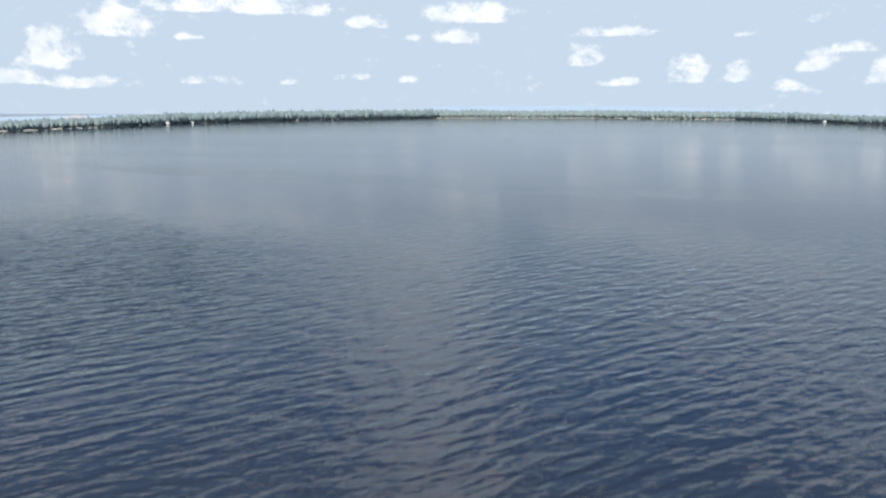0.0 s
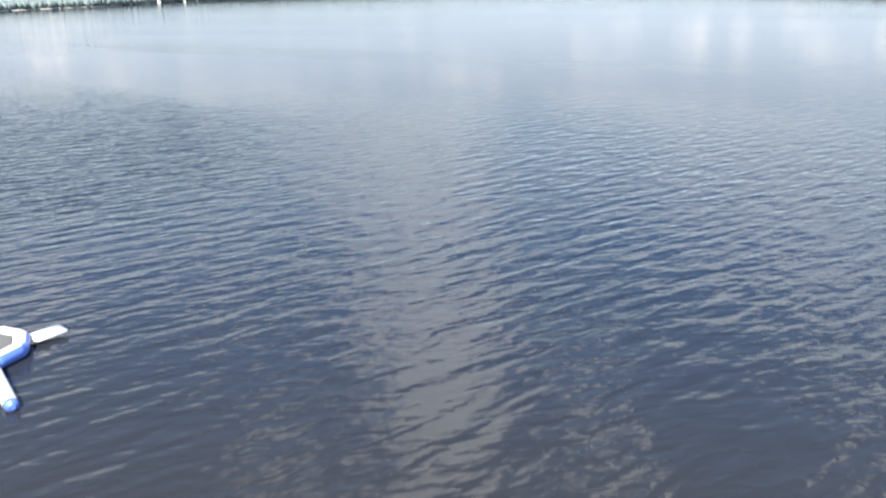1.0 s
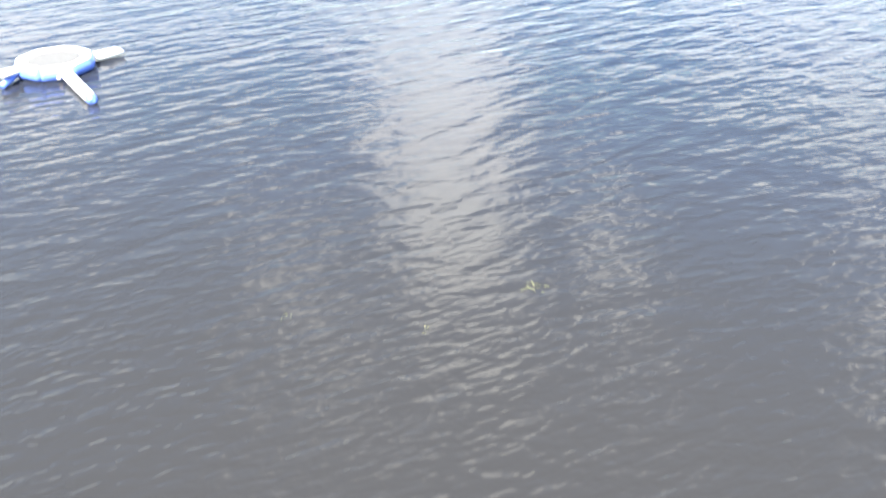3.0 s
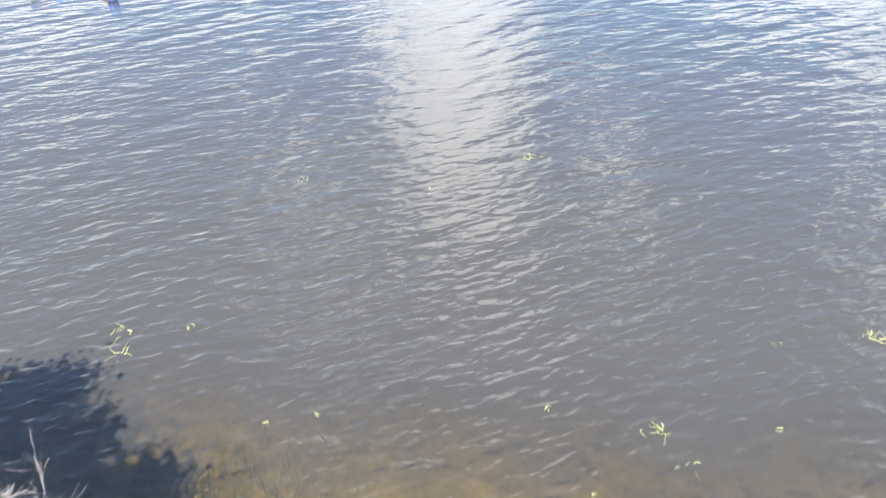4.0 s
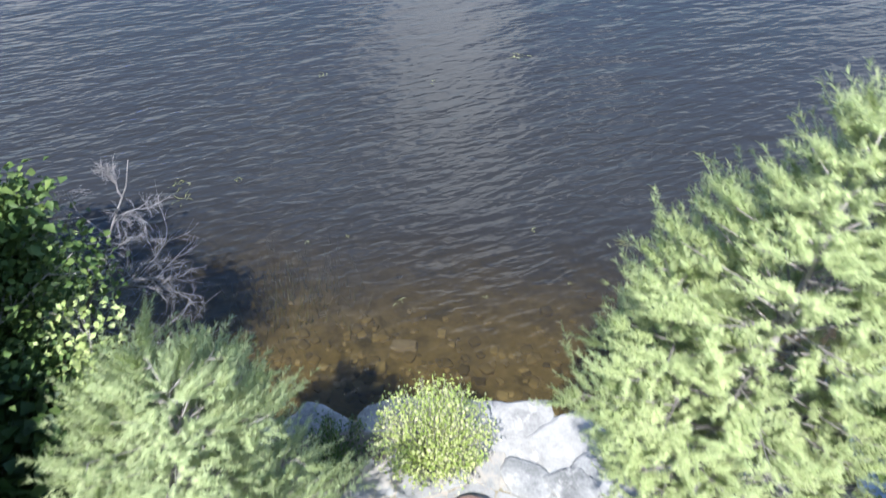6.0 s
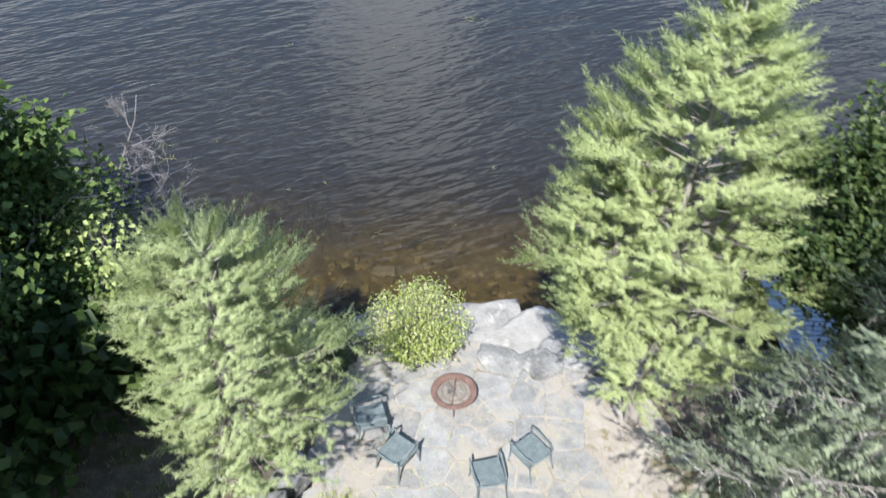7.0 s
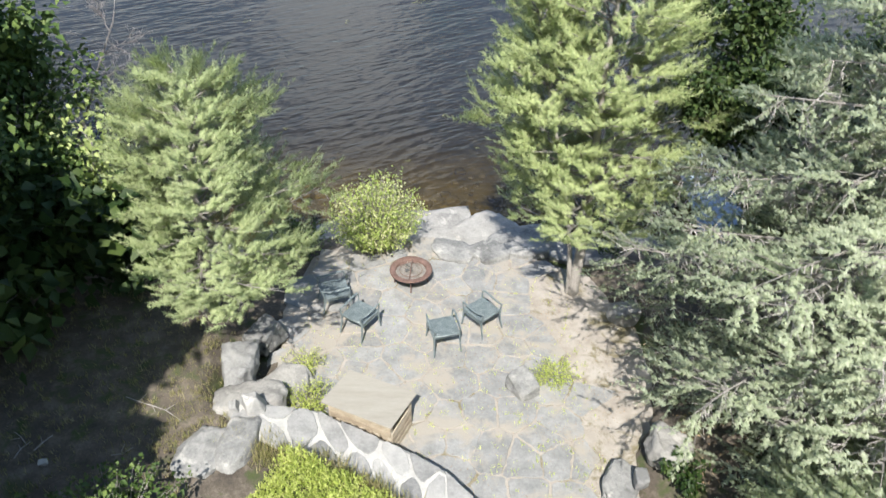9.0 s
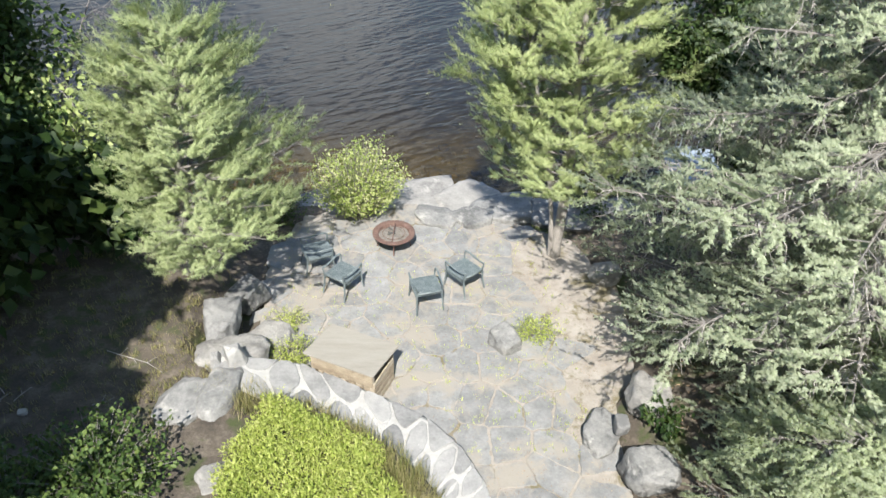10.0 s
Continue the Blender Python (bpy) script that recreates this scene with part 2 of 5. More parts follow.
MORTAR = rough_mat("mortar", [(0.29, 0.283, 0.262), (0.38, 0.372, 0.35), (0.45, 0.443, 0.42)], 3.0, 0.9, 0.9, 0.03, fine=18.0)
WALLSTONE = rough_mat("wall_stone", [(0.15, 0.15, 0.147), (0.25, 0.248, 0.24), (0.34, 0.334, 0.318)], 3.4, 0.85, 0.9, 0.03, fine=20.0, rand=0.35)
BARK = rough_mat("pine_bark", [(0.15, 0.135, 0.12), (0.28, 0.26, 0.235), (0.40, 0.375, 0.345)], 6.0, 0.95, 1.0, 0.03, stretch=(1, 1, 0.3))
LIMB = rough_mat("limb_bark", [(0.10, 0.09, 0.08), (0.19, 0.175, 0.16), (0.29, 0.27, 0.25)], 6.0, 0.95, 1.0, 0.02)
TWIG = rough_mat("grey_twig", [(0.22, 0.20, 0.185), (0.34, 0.315, 0.30), (0.47, 0.44, 0.425)], 5.0, 0.9, 0.5, 0.01)
DEADWOOD = rough_mat("dead_wood", [(0.10, 0.092, 0.09), (0.18, 0.166, 0.163), (0.27, 0.25, 0.245)], 5.0, 0.9, 0.5, 0.01)
PINE = leaf_mat("pine_needles", [(0.26, 0.33, 0.15), (0.40, 0.475, 0.235), (0.55, 0.59, 0.34)], 0.45, airy=0.3)
PINE2 = leaf_mat("pine_needles_yellow", [(0.28, 0.355, 0.15), (0.43, 0.505, 0.235), (0.57, 0.61, 0.33)], 0.45, airy=0.3)
SPRUCE = leaf_mat("spruce_needles", [(0.295, 0.35, 0.22), (0.465, 0.525, 0.355), (0.645, 0.69, 0.515)], 0.48, airy=0.3)
SPRUCE2 = leaf_mat("young_spruce_needles", [(0.345, 0.405, 0.24), (0.52, 0.59, 0.37), (0.675, 0.72, 0.51)], 0.48, airy=0.35)
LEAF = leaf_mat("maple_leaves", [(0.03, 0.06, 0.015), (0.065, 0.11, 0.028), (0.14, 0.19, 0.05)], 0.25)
# sunlight on the dark trees' edge, put into a brighter leaf colour
SUNLEAF = leaf_mat("sunlit_leaves", [(0.25, 0.32, 0.10), (0.39, 0.46, 0.17), (0.52, 0.56, 0.27)], 0.4)
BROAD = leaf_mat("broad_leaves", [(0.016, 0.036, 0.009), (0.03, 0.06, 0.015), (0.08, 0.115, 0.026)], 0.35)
LIME = leaf_mat("lime_leaves", [(0.20, 0.285, 0.055), (0.36, 0.435, 0.12), (0.64, 0.61, 0.38)], 0.4)
BED_LEAF = leaf_mat("ground_cover_leaves", [(0.23, 0.30, 0.06), (0.41, 0.48, 0.11), (0.60, 0.62, 0.24)], 0.4)
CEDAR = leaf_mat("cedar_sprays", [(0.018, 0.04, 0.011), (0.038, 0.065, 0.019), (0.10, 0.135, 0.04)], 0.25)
WEED = leaf_mat("water_weed", [(0.10, 0.11, 0.04), (0.19, 0.20, 0.08), (0.34, 0.35, 0.18)], 0.2)
GRASS = leaf_mat("dry_grass", [(0.12, 0.15, 0.04), (0.26, 0.24, 0.10), (0.42, 0.36, 0.22)], 0.3)
LITTER = leaf_mat("dry_litter", [(0.14, 0.10, 0.06), (0.26, 0.18, 0.11), (0.40, 0.30, 0.20)], 0.1)
RUST = rough_mat("rusted_steel", [(0.0765, 0.0467, 0.0382), (0.145, 0.0892, 0.0723), (0.221, 0.145, 0.119)], 7.0, 0.8, 0.5, 0.006, metal=0.2)
ASH = rough_mat("ash", [(0.10, 0.088, 0.075), (0.19, 0.172, 0.15), (0.28, 0.26, 0.235)], 9.0, 0.95, 1.0, 0.03)
IRON = rough_mat("green_painted_metal", [(0.075, 0.095, 0.10), (0.13, 0.16, 0.165), (0.21, 0.245, 0.25)], 9.0, 0.55, 0.3, 0.004, metal=0.1, patch=(0.34, 0.37, 0.37), patch_scale=6.0, patch_at=0.62)
# darker copy of the chair metal: shade in the lattice gaps put into colour
IRON_SHADE = rough_mat("lattice_gap_shade", [(0.04, 0.05, 0.052), (0.07, 0.085, 0.088)], 9.0, 0.7, 0.3, 0.004)
PLY = rough_mat("weathered_plywood", [(0.23, 0.212, 0.178), (0.282, 0.263, 0.224), (0.325, 0.305, 0.263)], 1.2, 0.85, 0.3, 0.006, stretch=(1, 6, 1))
LOG = rough_mat("split_firewood", [(0.24, 0.192, 0.136), (0.36, 0.304, 0.224), (0.456, 0.4, 0.32)], 7.0, 0.9, 0.7, 0.01, rand=0.4)
DOCK = rough_mat("painted_deck", [(0.22, 0.265, 0.315), (0.28, 0.33, 0.385), (0.34, 0.39, 0.44)], 4.0, 0.7, 0.3, 0.004, rand=0.3)
STEEL = rough_mat("galvanised_tube", [(0.45, 0.48, 0.52), (0.6, 0.63, 0.66)], 9.0, 0.35, 0.2, 0.003, metal=0.8)
VINYL_B = rough_mat("blue_vinyl", [(0.06, 0.12, 0.42), (0.09, 0.17, 0.52)], 2.0, 0.4, 0.15, 0.01)
VINYL_W = rough_mat("white_vinyl", [(0.55, 0.55, 0.54), (0.64, 0.64, 0.63)], 2.0, 0.4, 0.15, 0.01)
NET = rough_mat("grey_mesh_fabric", [(0.06, 0.06, 0.058), (0.085, 0.085, 0.082)], 5.0, 0.9, 0.3, 0.005)
# distance haze is mixed into the woods' base colour, greyer and bluer
FAR_HAZED = leaf_mat("far_woods", [(0.115, 0.15, 0.145), (0.13, 0.165, 0.158), (0.145, 0.18, 0.17)], 0.1)
SHORE = rough_mat("far_shore_sand", [(0.22, 0.21, 0.18), (0.34, 0.32, 0.28)], 0.05, 0.95, 0.3, 0.1)
# distance haze over the hills is put in as pale emission
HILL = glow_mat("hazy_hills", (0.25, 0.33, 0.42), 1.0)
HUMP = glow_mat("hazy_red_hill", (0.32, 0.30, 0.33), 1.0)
CLOUD = cloud_mat()


# ---- mesh helpers ----
def part(name, bm, material, parent=None, label="", smooth=False):
    me = bpy.data.meshes.new(name)
    if smooth:
        for f in bm.faces:
            f.smooth = True
    bm.to_mesh(me)
    bm.free()
    me.materials.append(material)
    ob = new(name, me)
    if parent is not None:
        ob.parent = parent
    if label:
        tagged(ob, label)
    return ob


def np_part(name, verts, faces, material, parent=None, smooth=False, normals=None):
    """A mesh from arrays: faces all have the same number of corners."""
    verts, faces = np.asarray(verts, np.float32), np.asarray(faces, np.int32)
    me = bpy.data.meshes.new(name)
    n, k = faces.shape
    me.vertices.add(len(verts))
    me.vertices.foreach_set("co", verts.ravel())
    me.loops.add(n * k)
    me.loops.foreach_set("vertex_index", faces.ravel())
    me.polygons.add(n)
    me.polygons.foreach_set("loop_start", np.arange(n, dtype=np.int32) * k)
    if smooth:
        me.polygons.foreach_set("use_smooth", np.ones(n, bool))
    me.update(calc_edges=True)
    if normals is not None:
        me.normals_split_custom_set_from_vertices(normals)
    me.materials.append(material)
    ob = new(name, me)
    if parent is not None:
        ob.parent = parent
    return ob


def thing(name, label, category, at=(0, 0, 0), rz=0.0, group=""):
    e = new(name)
    e.matrix_basis = pose(*at, 0, 0, rz)
    e.empty_display_size = 0.2
    return tagged(e, label, category, group)


def box(bm, c, s, rz=0.0, bevel=0.0, tilt=(0, 0)):
    r = bmesh.ops.create_cube(bm, size=1, matrix=Matrix.Translation(c) @ Euler((radians(tilt[0]), radians(tilt[1]), radians(rz))).to_matrix().to_4x4() @ Matrix.Diagonal((*s, 1)))
    if bevel:
        es = list({e for v in r["verts"] for e in v.link_edges})
        bmesh.ops.bevel(bm, geom=es, offset=bevel, segments=2, affect="EDGES")


def tube(bm, pts, radii, n=8, cap=True):
    """A tube along a line of points."""
    pts = [Vector(p) for p in pts]
    if isinstance(radii, (int, float)):
        radii = [radii] * len(pts)
    rings, side = [], None
    for i, p in enumerate(pts):
        d = (pts[min(i + 1, len(pts) - 1)] - pts[max(i - 1, 0)]).normalized()
        side = d.orthogonal().normalized() if side is None else (side - d * side.dot(d)).normalized()
        up = d.cross(side)
        rings.append([bm.verts.new(p + (side * math.cos(a) + up * math.sin(a)) * radii[i]) for a in (2 * math.pi * k / n for k in range(n))])
    for a, b in zip(rings, rings[1:]):
        for k in range(n):
            bm.faces.new((a[k], a[(k + 1) % n], b[(k + 1) % n], b[k]))
    if cap:
        bm.faces.new(rings[0][::-1])
        bm.faces.new(rings[-1])


def lathe(bm, profile, n=40):
    rings = [[bm.verts.new((r * math.cos(2 * math.pi * k / n), r * math.sin(2 * math.pi * k / n), z)) for k in range(n)] for r, z in profile]
    for a, b in zip(rings, rings[1:]):
        for k in range(n):
            bm.faces.new((a[k], a[(k + 1) % n], b[(k + 1) % n], b[k]))


def lerp_list(x, xs, ys):
    return float(np.interp(x, xs, ys))


# ---- the lie of the land ----
PATIO = [(-2.6, -0.9), (-2.2, 0.9), (-1.2, 1.6), (0.2, 1.5), (1.4, 1.3), (2.8, 0.8), (3.9, 0.2), (4.6, -1.5), (4.6, -2.7), (4.35, -3.9), (3.9, -4.5), (3.7, -6.0), (3.8, -9.5),
         (1.75, -9.5), (1.62, -6.9), (1.3, -6.0), (0.6, -5.25), (-0.1, -4.85), (-0.9, -4.5), (-1.5, -4.1), (-2.3, -3.9), (-2.4, -2.6)]
WALL_Y = [-30.0, -7.2, -6.6, -6.0, -5.5, -5.05, -4.7, -4.4, -4.1, -3.6, 3.0]
WALL_X = [1.45, 1.35, 1.15, 0.75, 0.15, -0.55, -1.25, -1.95, -2.55, -3.05, -3.3]


def smooth01(x):
    x = np.clip(x, 0, 1)
    return x * x * (3 - 2 * x)


def land(x, y):
    """Height of the ground over the lake."""
    x, y = np.asarray(x, float), np.asarray(y, float)
    shore = np.interp(x, [-40, -9, -4.6, -3.2, -2.2, 2.5, 4.5, 9, 40], [1.5, 2.0, 2.1, 2.7, 3.0, 3.1, 2.6, 2.4, 1.0])
    d = y - shore
    low = np.interp(d, [-60, -12, -2.2, -1.2, 0, 0.8, 3, 7, 14, 40, 300], [3.0, 1.15, 1.08, 0.95, 0.02, -0.22, -0.42, -0.75, -1.6, -4, -6])
    wx = np.interp(y, WALL_Y, WALL_X)
    rise = smooth01((wx - 0.1 - x) / 0.45) * np.interp(y, [-30, -8, -5, -3.5, -1, 1.5], [1.6, 1.0, 0.62, 0.62, 0.5, 0.0])
    right = smooth01((x - 3.5) / 1.6) * np.interp(y, [-30, -7, -4, -1, 2], [1.2, 0.5, 0.35, 0.2, 0.0])
    far = smooth01((np.abs(x) - 9) / 20) * 0.6 * smooth01((-d - 1.5) / 7)
    return low + rise + right + far


def axis_steps(fine_from, fine_to, step, far):
    a = list(np.arange(fine_from, fine_to + 1e-6, step))
    s = step
    while a[-1] < far:
        s *= 1.35
        a.append(a[-1] + s)
    s = step
    while a[0] > -far:
        s *= 1.35
        a.insert(0, a[0] - s)
    return np.array(a)


gx, gy = axis_steps(-12, 12, 0.14, 4800), axis_steps(-9, 14, 0.14, 4800)
X, Y = np.meshgrid(gx, gy)
Z = land(X, Y)
near = (np.abs(X) < 14) & (Y > -12) & (Y < 16)
bumpy = np.array([noise.fractal(Vector((x * 0.9, y * 0.9, 0)), 1.0, 2.0, 4) if nr else 0.0 for x, y, nr in zip(X.ravel(), Y.ravel(), near.ravel())]).reshape(X.shape)
Z = Z + bumpy * 0.05


def patio_mask(x, y):
    """Where the paving lies, and the ground is dug out for it."""
    c = np.zeros(x.shape, bool)
    for (x1, y1), (x2, y2) in zip(PATIO, PATIO[1:] + PATIO[:1]):
        if y1 != y2:
            c ^= ((y1 > y) != (y2 > y)) & (x < (x2 - x1) * (y - y1) / (y2 - y1) + x1)
    return c


Z = np.where(patio_mask(X, Y), np.minimum(Z, 0.98), Z)
V = np.stack([X, Y, Z], -1).reshape(-1, 3)
nx, ny = len(gx), len(gy)
ii = (np.arange(ny - 1)[:, None] * nx + np.arange(nx - 1)[None, :]).ravel()
ground = np_part("ground", V, np.stack([ii, ii + 1, ii + nx + 1, ii + nx], 1), SOIL, smooth=True)
ground.data.materials.append(BED)
cy = V[:, 2][np.stack([ii, ii + nx + 1], 1)].mean(1)
ground.data.polygons.foreach_set("material_index", (cy < 0.03).astype(np.int32))
tagged(ground, "brown soil with pine litter running down to a stony lake bed", "ground", kind="structure")

wx_, wy_ = axis_steps(-60, 60, 6, 4800), np.array([-2.0, 1.0, 4, 8, 14, 25, 60, 150, 400, 1000, 2500, 4800])
WX, WY = np.meshgrid(wx_, wy_)
WV = np.stack([WX, WY, np.zeros_like(WX)], -1).reshape(-1, 3)
jj = (np.arange(len(wy_) - 1)[:, None] * len(wx_) + np.arange(len(wx_) - 1)[None, :]).ravel()
water = np_part("water", WV, np.stack([jj, jj + 1, jj + len(wx_) + 1, jj + len(wx_)], 1), WATER, smooth=True)
tagged(water, "rippled dark lake water, clear and brown over the shallows", "water", kind="structure")


# ---- far shore, hills and clouds ----
SHORE_X = [-900, -401, -428, -440, -496, -455, -255, 242, 579, 608, 547, 434, 900]
SHORE_Y = [250, 435, 598, 766, 1106, 1509, 2300, 2600, 2150, 1820, 1230, 735, 380]


def resample(xs, ys, step):
    pts = np.stack([xs, ys], 1).astype(float)
    seg = np.hypot(*np.diff(pts, axis=0).T)
    s = np.concatenate([[0], np.cumsum(seg)])
    u = np.arange(0, s[-1], step)
    return np.interp(u, s, pts[:, 0]), np.interp(u, s, pts[:, 1])


def far_woods():
    """Clumped crowns in four rows along the far shore."""
    rng = np.random.default_rng(5)
    px, py = resample(SHORE_X, SHORE_Y, 3.0)
    ico = bmesh.new()
    bmesh.ops.create_icosphere(ico, subdivisions=1, radius=1)
    bv = np.array([v.co[:] for v in ico.verts])
    bf = np.array([[v.index for v in f.verts] for f in ico.faces])
    ico.free()
    dist = np.hypot(px, py - 13)
    ang_x, ang_y = px / dist, py / dist
    vs, fs, n = [], [], 0
    for row in range(4):
        for i in range(len(px)):
            big = dist[i] * np.interp(px[i], [-500, -250, 0], [0.0115, 0.0095, 0.0086]) * rng.uniform(0.82, 1.03) * (0.85 + 0.09 * row)
            if rng.random() < 0.15 and row == 0:
                continue
            w = big * rng.uniform(0.32, 0.58)
            off = row * 9 + rng.uniform(0, 8) + 3
            c = np.array([px[i] + ang_x[i] * off + rng.normal() * 1.5, py[i] + ang_y[i] * off, 0])
            v = bv * (1 + rng.normal(0, 0.16, (len(bv), 1))) * (w, w, big * 0.52) + c + (0, 0, big * 0.5)
            vs.append(v)
            fs.append(bf + n)
            n += len(bv)
    ob = np_part("far_woods", np.concatenate(vs), np.concatenate(fs), FAR_HAZED)
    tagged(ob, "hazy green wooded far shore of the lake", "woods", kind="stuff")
    q = len(px)
    a = np.stack([px - ang_x * 3, py - ang_y * 3, np.full(q, -0.3)], 1)
    b = np.stack([px, py, dist * 0.0007], 1)
    c = np.stack([px + ang_x * 60, py + ang_y * 60, dist * 0.0009], 1)
    k = np.arange(q - 1)
    f = np.concatenate([np.stack([k, k + 1, k + 1 + q, k + q], 1), np.stack([k + q, k + 1 + q, k + 1 + 2 * q, k + 2 * q], 1)])
    tagged(np_part("far_bank", np.concatenate([a, b, c]), f, SHORE), "thin pale sand bank under far woods", "bank", kind="structure")


far_woods()


def hill(name, crest, material, label, foot=-3.0):
    """A long ridge with a rounded front, from its crest line."""
    pts = np.array(crest, float)
    n = len(pts)
    u = np.linspace(0, n - 1, 90)
    p = np.stack([np.interp(u, np.arange(n), pts[:, k]) for k in range(3)], 1)
    p[:, 2] += np.array([noise.fractal(Vector((i * 0.2, 3.1, 0)), 1.0, 2.0, 4) for i in range(90)]) * (p[:, 2].max() * 0.035)
    rows_ = []
    for k in range(7):
        a = k / 6 * math.pi * 0.75
        q = p.copy()
        s = 1 - math.cos(a)
        q[:, :2] *= 1 - 0.04 * math.cos(a)
        q[:, 2] = foot + (p[:, 2] - foot) * math.sin(a if a < math.pi / 2 else math.pi / 2)
        rows_.append(q)
    V_ = np.concatenate(rows_)
    f = [[r * 90 + i, r * 90 + i + 1, (r + 1) * 90 + i + 1, (r + 1) * 90 + i] for r in range(6) for i in range(89)]
    return tagged(np_part(name, V_, f, material, smooth=True), label, "hill", kind="structure")


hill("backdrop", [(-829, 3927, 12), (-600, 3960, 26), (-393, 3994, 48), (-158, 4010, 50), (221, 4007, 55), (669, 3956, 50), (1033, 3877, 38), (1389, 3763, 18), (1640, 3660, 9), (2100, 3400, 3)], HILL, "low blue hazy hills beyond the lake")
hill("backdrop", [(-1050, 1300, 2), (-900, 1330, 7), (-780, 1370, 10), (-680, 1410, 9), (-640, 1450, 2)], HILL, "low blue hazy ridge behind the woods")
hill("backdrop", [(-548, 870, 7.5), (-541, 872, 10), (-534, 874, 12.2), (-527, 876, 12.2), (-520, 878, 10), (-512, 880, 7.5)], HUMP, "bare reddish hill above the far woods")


def cottage(at, size, rz):
    e = thing("cottage", "small white cottage on the far shore", "house", at, rz, "cottages on the far shore")
    bm = bmesh.new()
    box(bm, (0, 0, size * 0.3), (size, size * 0.7, size * 0.6))
    part("wall", bm, VINYL_W, e)
    bm = bmesh.new()
    a = [bm.verts.new(v) for v in ((-0.55 * size, -0.42 * size, 0.6 * size), (0.55 * size, -0.42 * size, 0.6 * size), (0.55 * size, 0.42 * size, 0.6 * size), (-0.55 * size, 0.42 * size, 0.6 * size), (-0.55 * size, 0, size), (0.55 * size, 0, size))]
    for f in ((0, 1, 5, 4), (2, 3, 4, 5), (0, 4, 3), (1, 2, 5), (3, 2, 1, 0)):
        bm.faces.new([a[k] for k in f])
    part("roof", bm, NET, e)


for at, s, r in (((-470, 985, 0.7), 4.2, 10), ((-462, 1045, 0.7), 3.0, -8), ((-485, 900, 0.6), 2.6, 4), ((-40, 2430, 1.5), 6.0, 5), ((560, 1500, 0.9), 5.0, 30), ((160, 2555, 1.6), 5.0, 0)):
    cottage(at, s, r)


def sky_dir(px, py):
    """The way from the first camera place through a point of its view, used to set out the clouds."""
    m = look(PATH[0][1], PATH[0][2], PATH[0][3])
    k = math.tan(radians(61.0) / 2)
    return (m.to_3x3() @ Vector(((px / 784 - 1) * k, (441 - py) / 784 * k, -1))).normalized()


CLOUDS = ["205 38 130 62", "420 6 340 44", "840 22 160 46", "800 62 80 30", "85 85 80 90", "45 135 120 30", "155 142 100 22", "365 139 95 24", "655 38 70 32", "1080 53 135 24", "1035 98 66 52",
          "1100 141 85 18", "1212 122 70 60", "1305 130 70 42", "1440 108 64 48", "1510 78 66 24", "513 142 38 16", "622 132 62 14", "722 138 36 16", "730 62 36 14", "1395 148 50 22", "1562 125 40 54", "1320 55 36 12", "335 62 60 12"]


def cloud_backdrop():
    """A far curved sheet of sky on which the cumulus stand; density gathers over each cloud's flat base."""
    az, tz = np.radians(np.linspace(-50, 50, 401)), np.concatenate([np.linspace(0.0, 0.25, 71), np.linspace(0.27, 1.2, 40)])
    far = 4600.0
    A, T = np.meshgrid(az, tz)
    dens = np.zeros_like(A)
    k = math.tan(radians(61.0) / 2) / 784
    marks = []
    for row in CLOUDS:
        px, py, w, h = map(float, row.split())
        q = sky_dir(px, py)
        marks.append((math.atan2(q.x, q.y), q.z / math.hypot(q.x, q.y), w * k * 0.62, h * k * 0.62))
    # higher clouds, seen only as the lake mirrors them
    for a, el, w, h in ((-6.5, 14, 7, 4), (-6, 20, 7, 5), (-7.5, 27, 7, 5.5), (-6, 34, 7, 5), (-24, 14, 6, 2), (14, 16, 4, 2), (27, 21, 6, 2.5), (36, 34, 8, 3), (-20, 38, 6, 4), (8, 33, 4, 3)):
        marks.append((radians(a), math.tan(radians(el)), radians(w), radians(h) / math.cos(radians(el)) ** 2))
    # unseen, broken rank of low cumulus along the north, added to brighten the lake
    for k in range(12):
        a, el = -48 + 8.6 * k + 2.5 * math.sin(k * 2.3), 12.5 + 2.2 * math.sin(k * 1.7)
        marks.append((radians(a), math.tan(radians(el)), radians(7.5 + 1.5 * math.sin(k * 3.1)), radians(4.2)))
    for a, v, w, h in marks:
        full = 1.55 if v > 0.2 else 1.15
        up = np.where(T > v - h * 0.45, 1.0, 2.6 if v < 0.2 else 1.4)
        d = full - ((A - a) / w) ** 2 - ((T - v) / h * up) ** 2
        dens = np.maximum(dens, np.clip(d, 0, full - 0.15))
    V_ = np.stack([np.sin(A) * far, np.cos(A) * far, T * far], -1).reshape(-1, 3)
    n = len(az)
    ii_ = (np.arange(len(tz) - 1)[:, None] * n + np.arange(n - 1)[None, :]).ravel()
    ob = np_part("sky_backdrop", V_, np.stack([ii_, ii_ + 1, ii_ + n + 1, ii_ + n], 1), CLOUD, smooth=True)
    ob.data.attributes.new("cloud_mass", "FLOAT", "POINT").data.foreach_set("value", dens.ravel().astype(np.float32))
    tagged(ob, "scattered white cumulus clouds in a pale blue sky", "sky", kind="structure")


cloud_backdrop()


